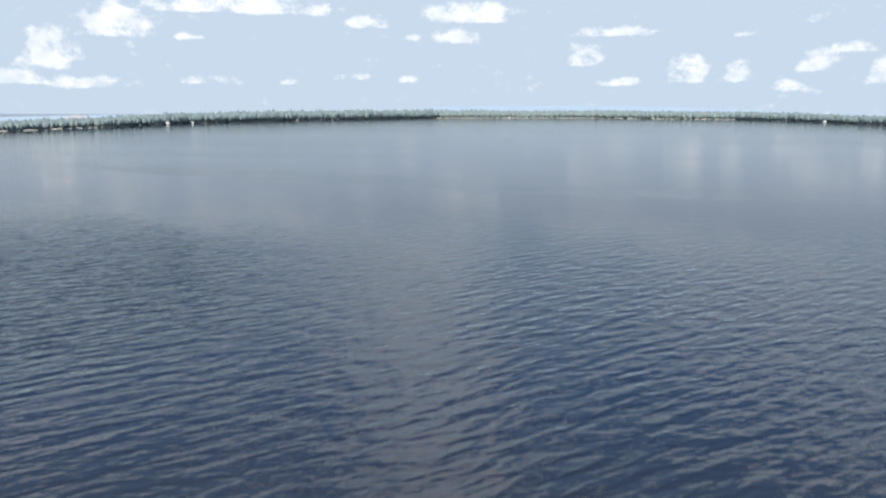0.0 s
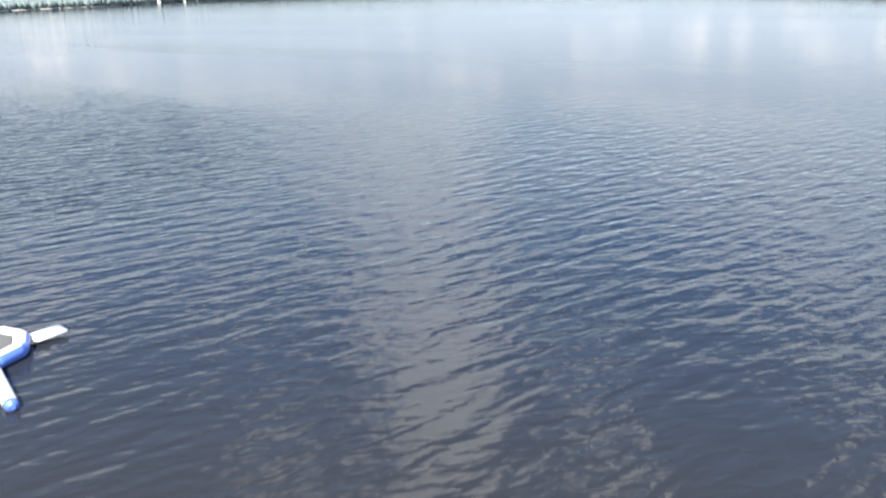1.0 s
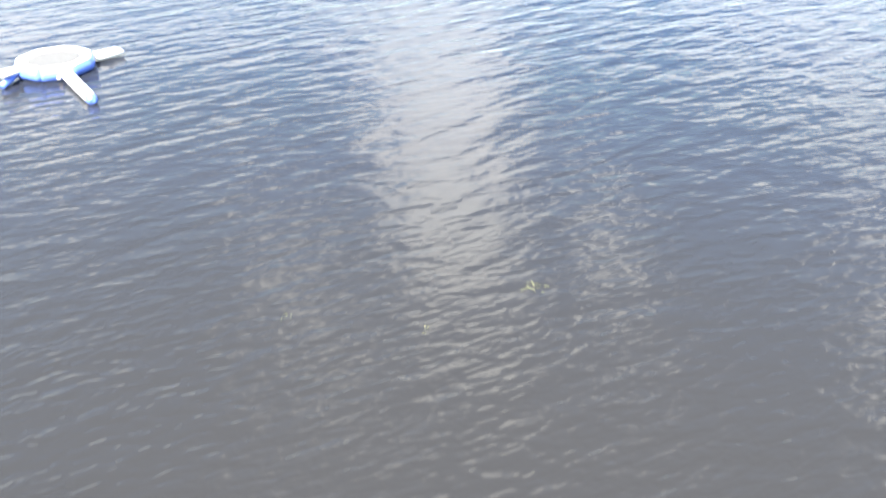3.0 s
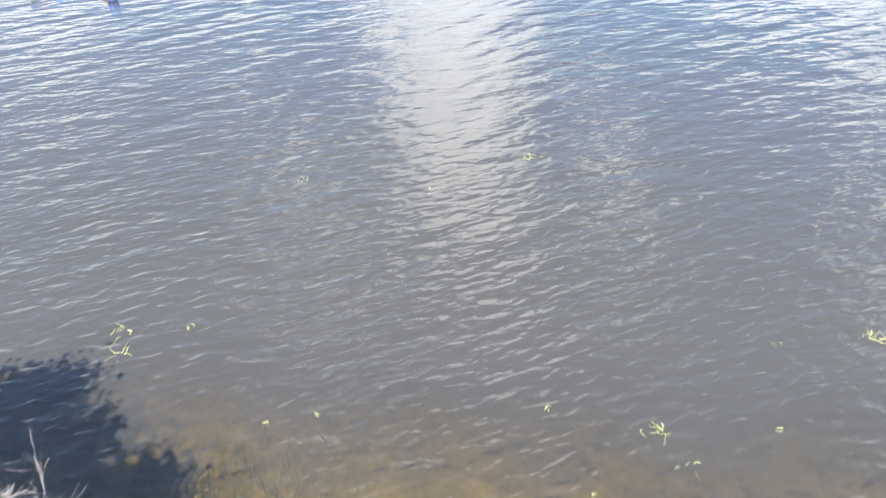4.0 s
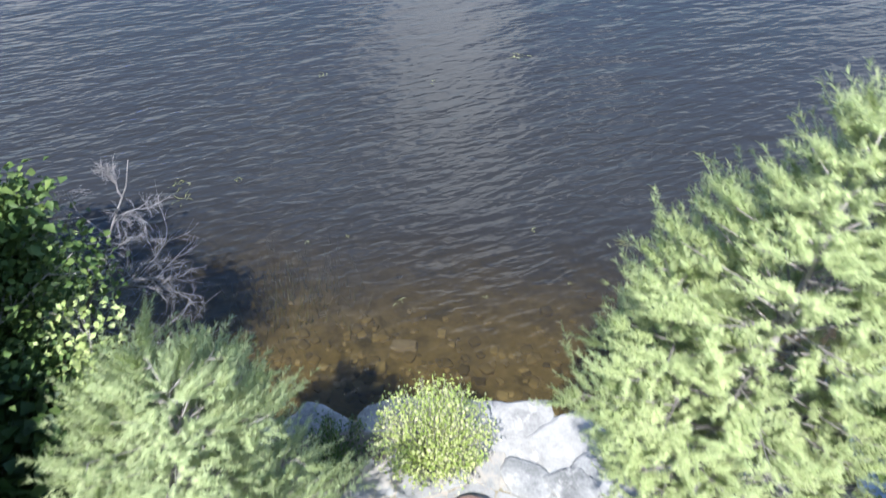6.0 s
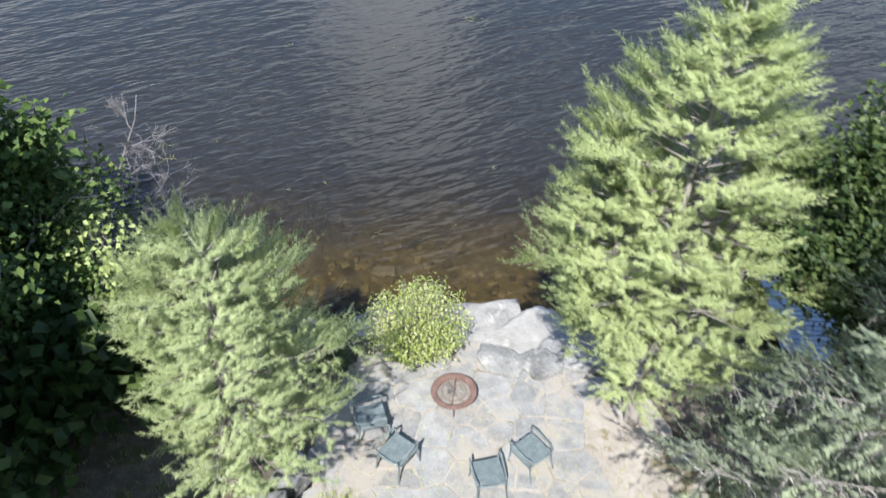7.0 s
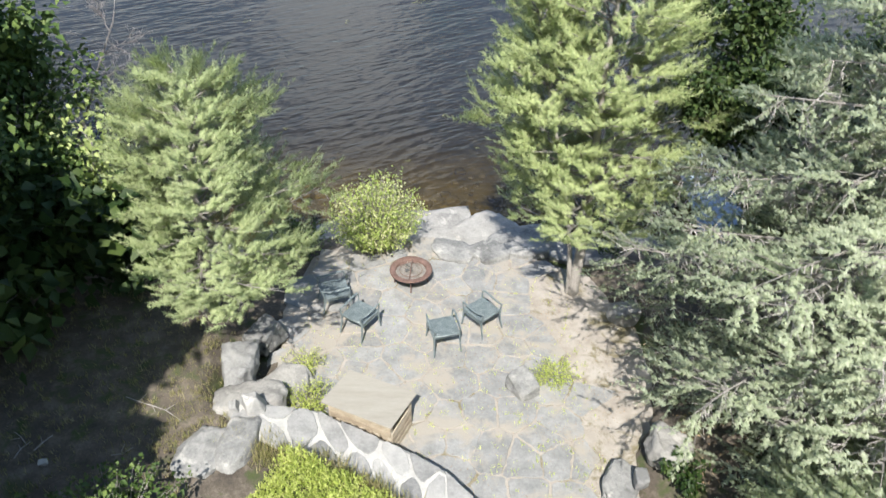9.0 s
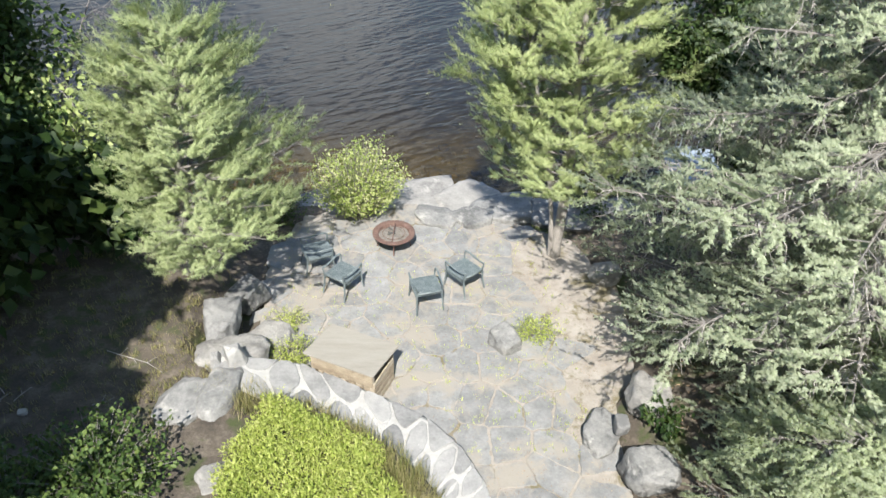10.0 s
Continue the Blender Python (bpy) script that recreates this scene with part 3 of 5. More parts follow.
# ---- rocks ----
def rock_bm(size, seed, angular=0.05, points=16, fine=True, flat=1.0, soften=0):
    rng = random.Random(seed)
    bm = bmesh.new()
    for sx in (-1, 1):
        for sy in (-1, 1):
            for sz in (-1, 1):
                k = rng.uniform(0.62, 1.0)
                bm.verts.new((sx * k * rng.uniform(0.75, 1.05), sy * k * rng.uniform(0.75, 1.05), sz * rng.uniform(0.7, 1.0)))
    for i in range(points - 8):
        z = rng.uniform(-0.9, 0.9)
        a = rng.uniform(0, 2 * math.pi)
        bm.verts.new((math.cos(a) * rng.uniform(0.8, 1.12), math.sin(a) * rng.uniform(0.8, 1.12), z * rng.uniform(0.9, 1.1)))
    bmesh.ops.convex_hull(bm, input=bm.verts)
    for v in [v for v in bm.verts if not v.link_faces]:
        bm.verts.remove(v)
    bmesh.ops.bevel(bm, geom=list(bm.edges), offset=angular, segments=1, affect="EDGES", clamp_overlap=True)
    bmesh.ops.triangulate(bm, faces=bm.faces)
    for _ in range(3 if fine else 1):
        bmesh.ops.subdivide_edges(bm, edges=[e for e in bm.edges if e.calc_length() > 0.2], cuts=1, use_grid_fill=True)
        bmesh.ops.triangulate(bm, faces=bm.faces)
    for _ in range(soften):
        bmesh.ops.smooth_vert(bm, verts=bm.verts, factor=0.5, use_axis_x=True, use_axis_y=True, use_axis_z=True)
    off = Vector((seed * 3.7, seed * 1.3, 0))
    for v in bm.verts:
        d = noise.fractal(v.co * 1.4 + off, 1.0, 2.0, 5) * 0.09
        c = noise.voronoi(v.co * 1.9 + off)[0] if fine else (0, 0.2)
        d += (min(c[1] - c[0], 0.35) - 0.2) * 0.16 + noise.fractal(v.co * 6 + off, 0.8, 2.0, 3) * 0.022
        v.co += v.co.normalized() * d
        if v.co.z > 0.4:
            v.co.z = 0.4 + (v.co.z - 0.4) * flat
        v.co = Vector((v.co.x * size[0] / 2, v.co.y * size[1] / 2, v.co.z * size[2] / 2))
    return bm


def rock(at, size, rz, seed, material, label, sink=0.3, group="", tilt=(0, 0), worn=0.08, flat=1.0, soften=2):
    """A boulder set into the ground by a share of its height."""
    z = float(land(at[0], at[1])) if len(at) == 2 else at[2]
    me = rock_bm(size, seed, worn, 18, True, flat, soften)
    ob = part("rock", me, material, None, smooth=True)
    ob.matrix_basis = pose(at[0], at[1], z + size[2] * (0.5 - sink), tilt[0], tilt[1], rz)
    return tagged(ob, label, "rock", group)


# shore ledges and boulders between patio and lake
for at, s, rz, seed, mt, lb in (
        ((0.25, 2.05), (2.3, 1.7, 0.62), 5, 3, PALE, "broad low pale granite ledge at the water's edge"),
        ((1.75, 2.0), (1.5, 1.4, 0.62), 40, 5, PALE, "pale cracked granite ledge at the water's edge"),
        ((0.95, 1.15), (0.95, 0.75, 0.45), -20, 7, GRANITE, "low grey slab of rock between fire pit and shore"),
        ((1.75, 1.0), (0.9, 0.8, 0.45), 30, 9, GRANITE, "grey slab of rock beside the patio"),
        ((2.6, 1.45), (1.4, 1.2, 0.6), 10, 11, GRANITE, "mottled grey shore boulder in the pine's shade"),
        ((3.7, 1.15), (1.5, 1.1, 0.55), -12, 13, GRANITE, "mottled grey shore boulder in the pine's shade"),
        ((-1.55, 2.35), (1.6, 1.2, 0.6), 15, 15, PALE, "pale shore rock in half shade"),
        ((-3.3, 2.3), (1.3, 0.9, 0.55), -15, 17, GRANITE, "grey shore rock under the pine"),
        ((-4.9, 2.0), (1.6, 0.9, 0.6), 5, 19, GRANITE, "grey shore rock lapped by water"),
        ((-6.4, 1.9), (1.4, 0.9, 0.6), -8, 21, GRANITE, "grey shore rock lapped by water"),
        ((5.2, 1.9), (1.3, 1.0, 0.7), 22, 23, GRANITE, "grey shore rock under the trees"),
        ((-0.7, 2.95), (1.0, 0.8, 0.5), 33, 25, PALE, "pale rock standing in the shallows"),
        ((1.9, 2.85), (1.0, 0.6, 0.45), 12, 27, PALE, "pale rock edge lapped by water"),
        ((0.7, 2.9), (1.1, 0.6, 0.45), -9, 28, PALE, "pale rock edge lapped by water")):
    rock(at, (s[0] * 1.15, s[1] * 1.15, s[2] * 1.1), rz, seed, mt, lb, 0.5, "rocks along the shore", (0, 0), 0.1, 0.6, 1)
# boulders round the patio
for at, s, rz, seed, mt, lb, sk in (
        ((-3.0, -3.0, 1.2), (0.8, 1.05, 0.82), 10, 31, WALLSTONE, "white-grey boulder with a craggy face beside the lawn", 0.05),
        ((-2.75, -1.9, 1.1), (0.6, 0.85, 0.6), -25, 33, GRANITE, "dark grey boulder under the pine", 0.05),
        ((-2.65, -3.72, 1.15), (1.3, 0.85, 0.72), 14, 35, PALE, "broad flat rounded grey boulder at the wall's end", 0.05),
        ((-2.15, -2.95, 1.05), (0.95, 0.75, 0.42), -30, 37, PALE, "low pinkish-grey boulder at the patio edge", 0.1),
        ((-3.2, -4.95, 1.45), (0.75, 1.15, 0.55), -12, 39, GRANITE, "low grey boulder with a dark cleft beside it", 0.1),
        ((-2.62, -4.75, 1.45), (0.7, 1.2, 0.6), -8, 41, GRANITE, "low grey boulder with a dark cleft beside it", 0.1),
        ((-2.3, -6.45, 1.75), (0.7, 0.6, 0.4), 30, 43, PALE, "pale rock below the ground cover", 0.3),
        ((2.1, -3.05, 1.05), (0.5, 0.75, 0.5), 25, 45, GRANITE, "pointed grey rock on the patio", 0.2),
        ((3.5, -5.2, 1.05), (0.62, 0.95, 0.42), -30, 47, GRANITE, "dark grey flat-topped rock beside the patio", 0.2),
        ((4.35, -4.75, 1.2), (0.8, 0.85, 0.7), -25, 49, PALE, "pale mottled rock of the bank", 0.15),
        ((4.05, -6.1, 1.15), (0.8, 0.8, 0.65), 10, 51, GRANITE, "grey square-edged rock of the bank", 0.15),
        ((3.75, -5.3, 1.4), (0.26, 0.34, 0.3), 0, 53, WALLSTONE, "small white stone wedged between rocks", 0.1),
        ((4.4, -1.15, 1.15), (0.7, 0.6, 0.4), 14, 55, PALE, "pale rock beside the pine", 0.25),
        ((-5.6, -5.1, 1.75), (0.16, 0.12, 0.1), 14, 57, MORTAR, "small white stone lying on the lawn", 0.2)):
    rock(at, s, rz, seed, mt, lb, sk, "boulders round the patio")


# ---- patio with flagstones ----

def inside(p, poly):
    c = False
    for (x1, y1), (x2, y2) in zip(poly, poly[1:] + poly[:1]):
        if (y1 > p[1]) != (y2 > p[1]) and p[0] < (x2 - x1) * (p[1] - y1) / (y2 - y1) + x1:
            c = not c
    return c


def clip(poly, a, n):
    """The part of a polygon on the side of the line through a towards -n."""
    out = []
    for p, q in zip(poly, poly[1:] + poly[:1]):
        dp, dq = (p[0] - a[0]) * n[0] + (p[1] - a[1]) * n[1], (q[0] - a[0]) * n[0] + (q[1] - a[1]) * n[1]
        if dp <= 0:
            out.append(p)
        if (dp < 0 < dq) or (dq < 0 < dp):
            t = dp / (dp - dq)
            out.append((p[0] + (q[0] - p[0]) * t, p[1] + (q[1] - p[1]) * t))
    return out


def cells(points, gap, reach, stretch=(1, 1)):
    """Cells round points, drawn in by half a joint, with cut corners."""
    res = []
    for i, p in enumerate(points):
        poly = [(p[0] - reach, p[1] - reach), (p[0] + reach, p[1] - reach), (p[0] + reach, p[1] + reach), (p[0] - reach, p[1] + reach)]
        for j, q in enumerate(points):
            if i == j:
                continue
            dx, dy = q[0] - p[0], q[1] - p[1]
            d = math.hypot(dx, dy)
            if d > 2.9 * reach:
                continue
            n = (dx / d, dy / d)
            g = gap * (0.6 + 0.8 * (((i * 31 + j * 31) % 17) / 17))
            poly = clip(poly, (p[0] + dx / 2 - n[0] * g / 2, p[1] + dy / 2 - n[1] * g / 2), n)
            if len(poly) < 3:
                break
        res.append(poly)
    return res


def chamfered(poly, k=0.16):
    out = []
    n = len(poly)
    for i in range(n):
        a, b, c = poly[i - 1], poly[i], poly[(i + 1) % n]
        la, lc = math.hypot(a[0] - b[0], a[1] - b[1]), math.hypot(c[0] - b[0], c[1] - b[1])
        s = min(0.10, la * k, lc * k)
        if s < 0.004:
            out.append(b)
            continue
        out.append((b[0] + (a[0] - b[0]) * s / la, b[1] + (a[1] - b[1]) * s / la))
        out.append((b[0] + (c[0] - b[0]) * s / lc, b[1] + (c[1] - b[1]) * s / lc))
    return out


def slab_bm(poly, thick, edge=0.012, lift=None):
    """A thin stone with a worn edge from its outline; lift gives the height over a point."""
    bm = bmesh.new()
    cx, cy_ = sum(p[0] for p in poly) / len(poly), sum(p[1] for p in poly) / len(poly)

    def ring(s, z):
        return [bm.verts.new((cx + (p[0] - cx) * s, cy_ + (p[1] - cy_) * s, z + (lift(p) if lift else 0))) for p in poly]
    size = max(math.hypot(p[0] - cx, p[1] - cy_) for p in poly)
    lo, mid, hi = ring(1, -0.03), ring(1, thick - edge), ring(max(0.7, 1 - edge * 1.4 / size), thick)
    for a, b in ((lo, mid), (mid, hi)):
        for k in range(len(poly)):
            bm.faces.new((a[k], a[(k + 1) % len(poly)], b[(k + 1) % len(poly)], b[k]))
    bm.faces.new(hi)
    return bm


def patio_base():
    bm = bmesh.new()
    vs = [bm.verts.new((x, y, 1.10)) for x, y in PATIO]
    f = bm.faces.new(vs)
    r = bmesh.ops.extrude_face_region(bm, geom=[f])
    for v in [g for g in r["geom"] if isinstance(g, bmesh.types.BMVert)]:
        v.co.z = 0.7
    bmesh.ops.recalc_face_normals(bm, faces=bm.faces)
    return tagged(part("patio", bm, SAND), "sandy stone-dust patio paved with irregular flagstones", "patio", kind="structure")


patio = patio_base()

# ---- mortared wall ----
WALL_OUT = [(-2.75, -3.75), (-2.34, -3.98), (-1.48, -4.02), (-0.79, -4.39), (0.06, -4.84), (0.69, -5.25), (1.19, -5.81), (1.49, -6.42), (1.62, -7.0), (1.66, -9.5)]
WALL_IN = [(-2.85, -4.4), (-2.05, -4.85), (-1.22, -5.15), (-0.5, -5.5), (0.0, -5.92), (0.40, -6.35), (0.60, -6.8), (0.72, -7.3), (0.78, -8.0), (0.80, -9.5)]


def along(pts, u):
    p = np.array(pts)
    return np.array([np.interp(u, np.linspace(0, 1, len(p)), p[:, 0]), np.interp(u, np.linspace(0, 1, len(p)), p[:, 1])])


def wall_top(u):
    return lerp_list(u, [0, 0.25, 1], [1.88, 1.72, 1.66])


def stone_wall():
    bm = bmesh.new()
    n, rows_ = 60, []
    for i in range(n + 1):
        u = i / n
        o, q = along(WALL_OUT, u), along(WALL_IN, u)
        t = wall_top(u)
        w = noise.noise(Vector((u * 30, 0, 0))) * 0.02
        sec = [(o, 0.6), (o, t - 0.05 + w), (o * 0.93 + q * 0.07, t + w), (o * 0.5 + q * 0.5, t + 0.015 + w), (o * 0.07 + q * 0.93, t + w), (q, t - 0.05 + w), (q, 0.9)]
        rows_.append([bm.verts.new((*p, z)) for p, z in sec])
    for a, b in zip(rows_, rows_[1:]):
        for k in range(6):
            bm.faces.new((a[k], a[k + 1], b[k + 1], b[k]))
    bm.faces.new(rows_[0])
    bm.faces.new(rows_[-1][::-1])
    bmesh.ops.recalc_face_normals(bm, faces=bm.faces)
    return tagged(part("wall_curved", bm, MORTAR, None), "low curved retaining wall of grey stones in white mortar", "wall", kind="structure")


wall = stone_wall()
for sx, sy, s, seed, rz in ((-2.5, -4.08, (0.46, 0.5, 0.8), 61, 20), (-2.82, -4.1, (0.28, 0.4, 0.62), 63, 5)):
    ob = rock((sx, sy, 1.5), s, rz, seed, WALLSTONE, "upright white pointed stone at the wall's end", 0.1, "pointed stones", (8, -6), soften=0)
    for v in ob.data.vertices:
        k = 1 - 0.72 * max(0.0, v.co.z / s[2] + 0.15)
        v.co.x, v.co.y = v.co.x * k, v.co.y * k


# ---- plants ----
def frames_of(d):
    """Two directions across each of the given ones."""
    a = np.where(np.abs(d[:, 2:3]) < 0.9, np.array([[0, 0, 1.0]]), np.array([[1.0, 0, 0]]))
    s = np.cross(d, a)
    s /= np.linalg.norm(s, axis=1, keepdims=True) + 1e-9
    return s, np.cross(s, d)


def brushes(rng, o, d, out, length, needle, count, width, fwd=0.6, start=0.0):
    """Needles set round shoots: o, d are the shoots' feet and ways. Returns triangles' corners."""
    S = len(o)
    s, t = frames_of(d)
    u = rng.uniform(start, 1.0, (S, count))
    a = rng.uniform(0, 2 * np.pi, (S, count))
    base = o[:, None] + d[:, None] * (u * length[:, None])[..., None]
    rad = s[:, None] * np.cos(a)[..., None] + t[:, None] * np.sin(a)[..., None]
    nd = rad + d[:, None] * (fwd + 0.8 * u[..., None] ** 3) + rng.normal(0, 0.15, (S, count, 3))
    nd /= np.linalg.norm(nd, axis=2, keepdims=True)
    ln_ = needle * rng.uniform(0.75, 1.15, (S, count))[..., None]
    nrm = rad * 0.42 + out[:, None]
    nrm /= np.linalg.norm(nrm, axis=2, keepdims=True)
    side = np.cross(nd, nrm + rng.normal(0, 0.45, (S, count, 3)))
    side /= np.linalg.norm(side, axis=2, keepdims=True) + 1e-9
    tri = np.stack([base + side * width / 2, base - side * width / 2, base + nd * ln_], 2).reshape(-1, 3, 3)
    nrm = nrm.reshape(-1, 3)
    turn = (np.cross(tri[:, 1] - tri[:, 0], tri[:, 2] - tri[:, 0]) * nrm).sum(1) < 0
    tri[turn] = tri[turn][:, [1, 0, 2]]
    return tri.reshape(-1, 3), np.repeat(nrm, 3, 0)


def leaves(rng, p, size, droop=0.3, fold=0.25, aspect=0.7, up=0.8):
    """Folded leaves of two quads at the points p. Returns corners, six a leaf, with their faces."""
    N = len(p)
    nrm = rng.normal(0, 1, (N, 3)) * 0.7 + np.array([0, -0.1, up])
    nrm /= np.linalg.norm(nrm, axis=1, keepdims=True)
    ax = np.cross(nrm, rng.normal(0, 1, (N, 3)))
    ax /= np.linalg.norm(ax, axis=1, keepdims=True) + 1e-9
    sd = np.cross(nrm, ax)
    z = size * rng.uniform(0.6, 1.2, (N, 1))
    tip = p + ax * z - np.array([0, 0, 1]) * z * droop
    mid = p + ax * z * 0.45
    l = mid + sd * z * aspect / 2 + nrm * z * fold * 0.4
    r = mid - sd * z * aspect / 2 + nrm * z * fold * 0.4
    v = np.stack([p, l, tip, r], 1).reshape(-1, 3)
    k = np.arange(N)[:, None] * 4
    return v, np.concatenate([k + [0, 1, 2], k + [0, 2, 3]])


def tri_part(name, corners, material, parent, normals=None):
    return np_part(name, corners, np.arange(len(corners)).reshape(-1, 3), material, parent, normals is not None, normals)


def limb_pts(o, way, length, rise, rng, n=6, sag=0.0):
    pts = []
    w = np.array(way, float)
    side = np.array([-w[1], w[0], 0]) * rng.normal(0, 0.08)
    for i in range(n):
        u = i / (n - 1)
        pts.append(o + w * length * u + np.array([0, 0, 1]) * length * (rise * u + sag * u * u) + side * length * u * u)
    return np.array(pts)


def conifer(name, label, base, height, lean, crown_from, profile, needles, mat, seed, whorl=0.42, per=6, rise=0.28, sag=0.1, needle=0.078, count=76, width=0.0135, shoot=(0.20, 0.42),
            dense=12, dead=0.0, droop=0.0, trunk_r=0.13, bias=None, steep=0.35, inner=0.28, side=0.34):
    """A pine or spruce: tapered trunk, whorls of limbs, side branches and many needled shoots."""
    rng = np.random.default_rng(seed)
    e = thing(name, label, "tree", base)
    lean = np.array([*lean, 0.0])

    def axis(z):
        return np.array([0, 0, z]) + lean * (z / height) ** 1.3 + np.array([math.sin(z * 0.9) * 0.05, math.cos(z * 1.1) * 0.04, 0])
    bm = bmesh.new()
    zs = np.linspace(-0.25, height * 0.985, 16)
    tube(bm, [axis(max(z, 0)) + np.array([0, 0, min(z, 0)]) for z in zs], [trunk_r * (1 - 0.93 * max(z, 0) / height) * (1.45 if z <= 0 else 1) for z in zs], 10)
    part("trunk", bm, BARK, e, smooth=True)
    O, D, L = [], [], []
    tw = bmesh.new()
    z = crown_from
    turn = rng.uniform(0, 6)
    while z < height - 0.12:
        h = (z - crown_from) / (height - crown_from)
        R = np.interp(h, *profile)
        n = per if h < 0.85 else 4
        turn += 0.9
        for k in range(n):
            a = turn + 2 * math.pi * k / n + rng.normal(0, 0.18)
            way = np.array([math.cos(a), math.sin(a), 0])
            r = R * rng.uniform(0.72, 1.1)
            if bias is not None:
                r *= bias(a, h)
            ris = rise + steep * h ** 2 + rng.normal(0, 0.06)
            o = axis(z + rng.uniform(-0.12, 0.12))
            pts = limb_pts(o, way, r, ris, rng, 6, sag)
            bl = bmesh.new()
            tube(bl, pts, np.linspace(0.014 + 0.006 * r, 0.005, 6).tolist(), 5, False)
            m = int(dense * (0.5 + r))
            for q in range(m):
                u = rng.uniform(inner, 1.0) if r > 0.6 else rng.uniform(0.05, 1)
                i = min(4, int(u * 5))
                p = pts[i] + (pts[i + 1] - pts[i]) * (u * 5 - i)
                s = rng.choice([-1, 1]) * rng.uniform(0.5, 1.1)
                sd = way * rng.uniform(0.4, 1.0) + np.array([-way[1], way[0], 0]) * s + np.array([0, 0, rng.uniform(-0.05, 0.5) - droop])
                sd /= np.linalg.norm(sd)
                sl = r * rng.uniform(0.12, side) * (1.25 - 0.6 * u) + 0.05
                tip = p + sd * sl
                if rng.random() < 0.5:
                    tube(bl, [p, tip], [0.008, 0.004], 4, False)
                for j in range(3):
                    f = rng.uniform(0.25, 0.9) if j else 1.0
                    O.append(p + (tip - p) * f)
                    dd = sd * (1.3 if j == 0 else 0.9) + way * 0.25 + rng.normal(0, 0.25, 3) + np.array([0, 0, 0.95 - droop * 2.6])
                    D.append(dd / np.linalg.norm(dd))
                    L.append(rng.uniform(*shoot) * (1.15 if j == 0 else 0.7))
                if dead and rng.random() < dead:
                    g = p + np.array([0, 0, -1]) * rng.uniform(0.1, 0.35) + rng.normal(0, 0.12, 3)
                    tube(tw, [p, (p + g) / 2 + rng.normal(0, 0.04, 3), g], [0.008, 0.006, 0.003], 3, False)
                    for _ in range(3):
                        g2 = g + rng.normal(0, 0.12, 3) + np.array([0, 0, -0.08])
                        tube(tw, [(p + g) / 2, g2], [0.005, 0.0025], 3, False)
            O.append(pts[-1] - way * 0.05)
            dd = way + np.array([0, 0, ris + 0.3 - droop])
            D.append(dd / np.linalg.norm(dd))
            L.append(shoot[1])
            part("limb", bl, LIMB, e)
        z += whorl * rng.uniform(0.8, 1.2) * (1 - 0.35 * h)
    for _ in range(6):
        dd = np.array([*rng.normal(0, 0.35, 2), 1.0])
        O.append(axis(height - 0.1))
        D.append(dd / np.linalg.norm(dd))
        L.append(shoot[1] * 1.2)
    if dead:
        tagged(part("dead_twig_growth", tw, TWIG, e, "bare grey hanging twigs"), kind="stuff")
    O, D, L = np.array(O), np.array(D), np.array(L)
    mid = np.array([axis(q) for q in np.clip(O[:, 2] - 0.3, 0, height)])
    out = (O - mid) * (1, 1, 0.4)
    out = out / (np.linalg.norm(out, axis=1, keepdims=True) + 0.15) + np.array([0, 0, 0.75])
    corners, nrm = brushes(rng, O, D, out, L, needle, count, width)
    tri_part("needles", corners, mat, e, nrm)
    return e


def young_pine_reach(a, h):
    """Uneven crown: a long low bough on the patio side, a notch above it, hardly any low boughs on the lawn side."""
    east, front = max(0.0, math.cos(a + 0.6)), max(0.0, math.cos(a + 1.15))
    west = max(0.0, -math.cos(a - 0.15)) ** 0.5
    return (1.0 + east * np.interp(h, [0, 0.12, 0.27, 0.38, 0.47, 0.58, 0.7, 1], [0.55, 0.6, 0.55, 0.35, 0.0, -0.1, 0.05, 0])
            - west * np.interp(h, [0, 0.15, 0.35, 0.6, 0.8], [0.9, 0.85, 0.62, 0.2, 0.0]) + front * np.interp(h, [0, 0.35, 0.7, 1], [0.5, 0.4, 0.1, 0]))


def old_spruce_reach(a, h):
    """Short low boughs over the bank, a few long ones reaching towards the pine."""
    bank, pine = max(0.0, math.cos(a + 2.25)), max(0.0, math.cos(a - 2.6)) ** 4
    return 1.0 - bank * np.interp(h, [0, 0.12, 0.3, 0.5], [0.42, 0.34, 0.06, 0.0]) + pine * np.interp(h, [0, 0.28, 0.4, 0.52, 1], [0.0, 0.05, 0.2, 0.0, 0])


conifer("pine_tree", "bushy young white pine with soft pale green needles", (-3.95, -1.5, 1.4), 5.3, (0.75, -0.35), 0.9,
        ([0, 0.12, 0.35, 0.55, 0.75, 0.92, 1.0], [0.8, 1.25, 1.5, 1.32, 1.05, 0.6, 0.15]), 0, PINE, 2, whorl=0.34, per=7, count=66, needle=0.085, width=0.0125, shoot=(0.26, 0.46), dense=8.5, trunk_r=0.11, bias=young_pine_reach)
conifer("pine_tree", "tall white pine with yellow-green needles and bare lower trunk", (3.45, -0.35, 1.05), 8.6, (0.1, -0.1), 1.75,
        ([0, 0.12, 0.35, 0.63, 0.8, 0.93, 1.0], [1.35, 1.7, 1.7, 1.35, 0.75, 0.3, 0.1]), 0, PINE2, 4, trunk_r=0.12, whorl=0.38, per=6, count=62, dense=7.5, needle=0.085, shoot=(0.26, 0.46), width=0.013, bias=lambda a, h: 1.0 - 0.1 * math.sin(a) - (0.16 if h < 0.3 else 0.0) * math.cos(a))
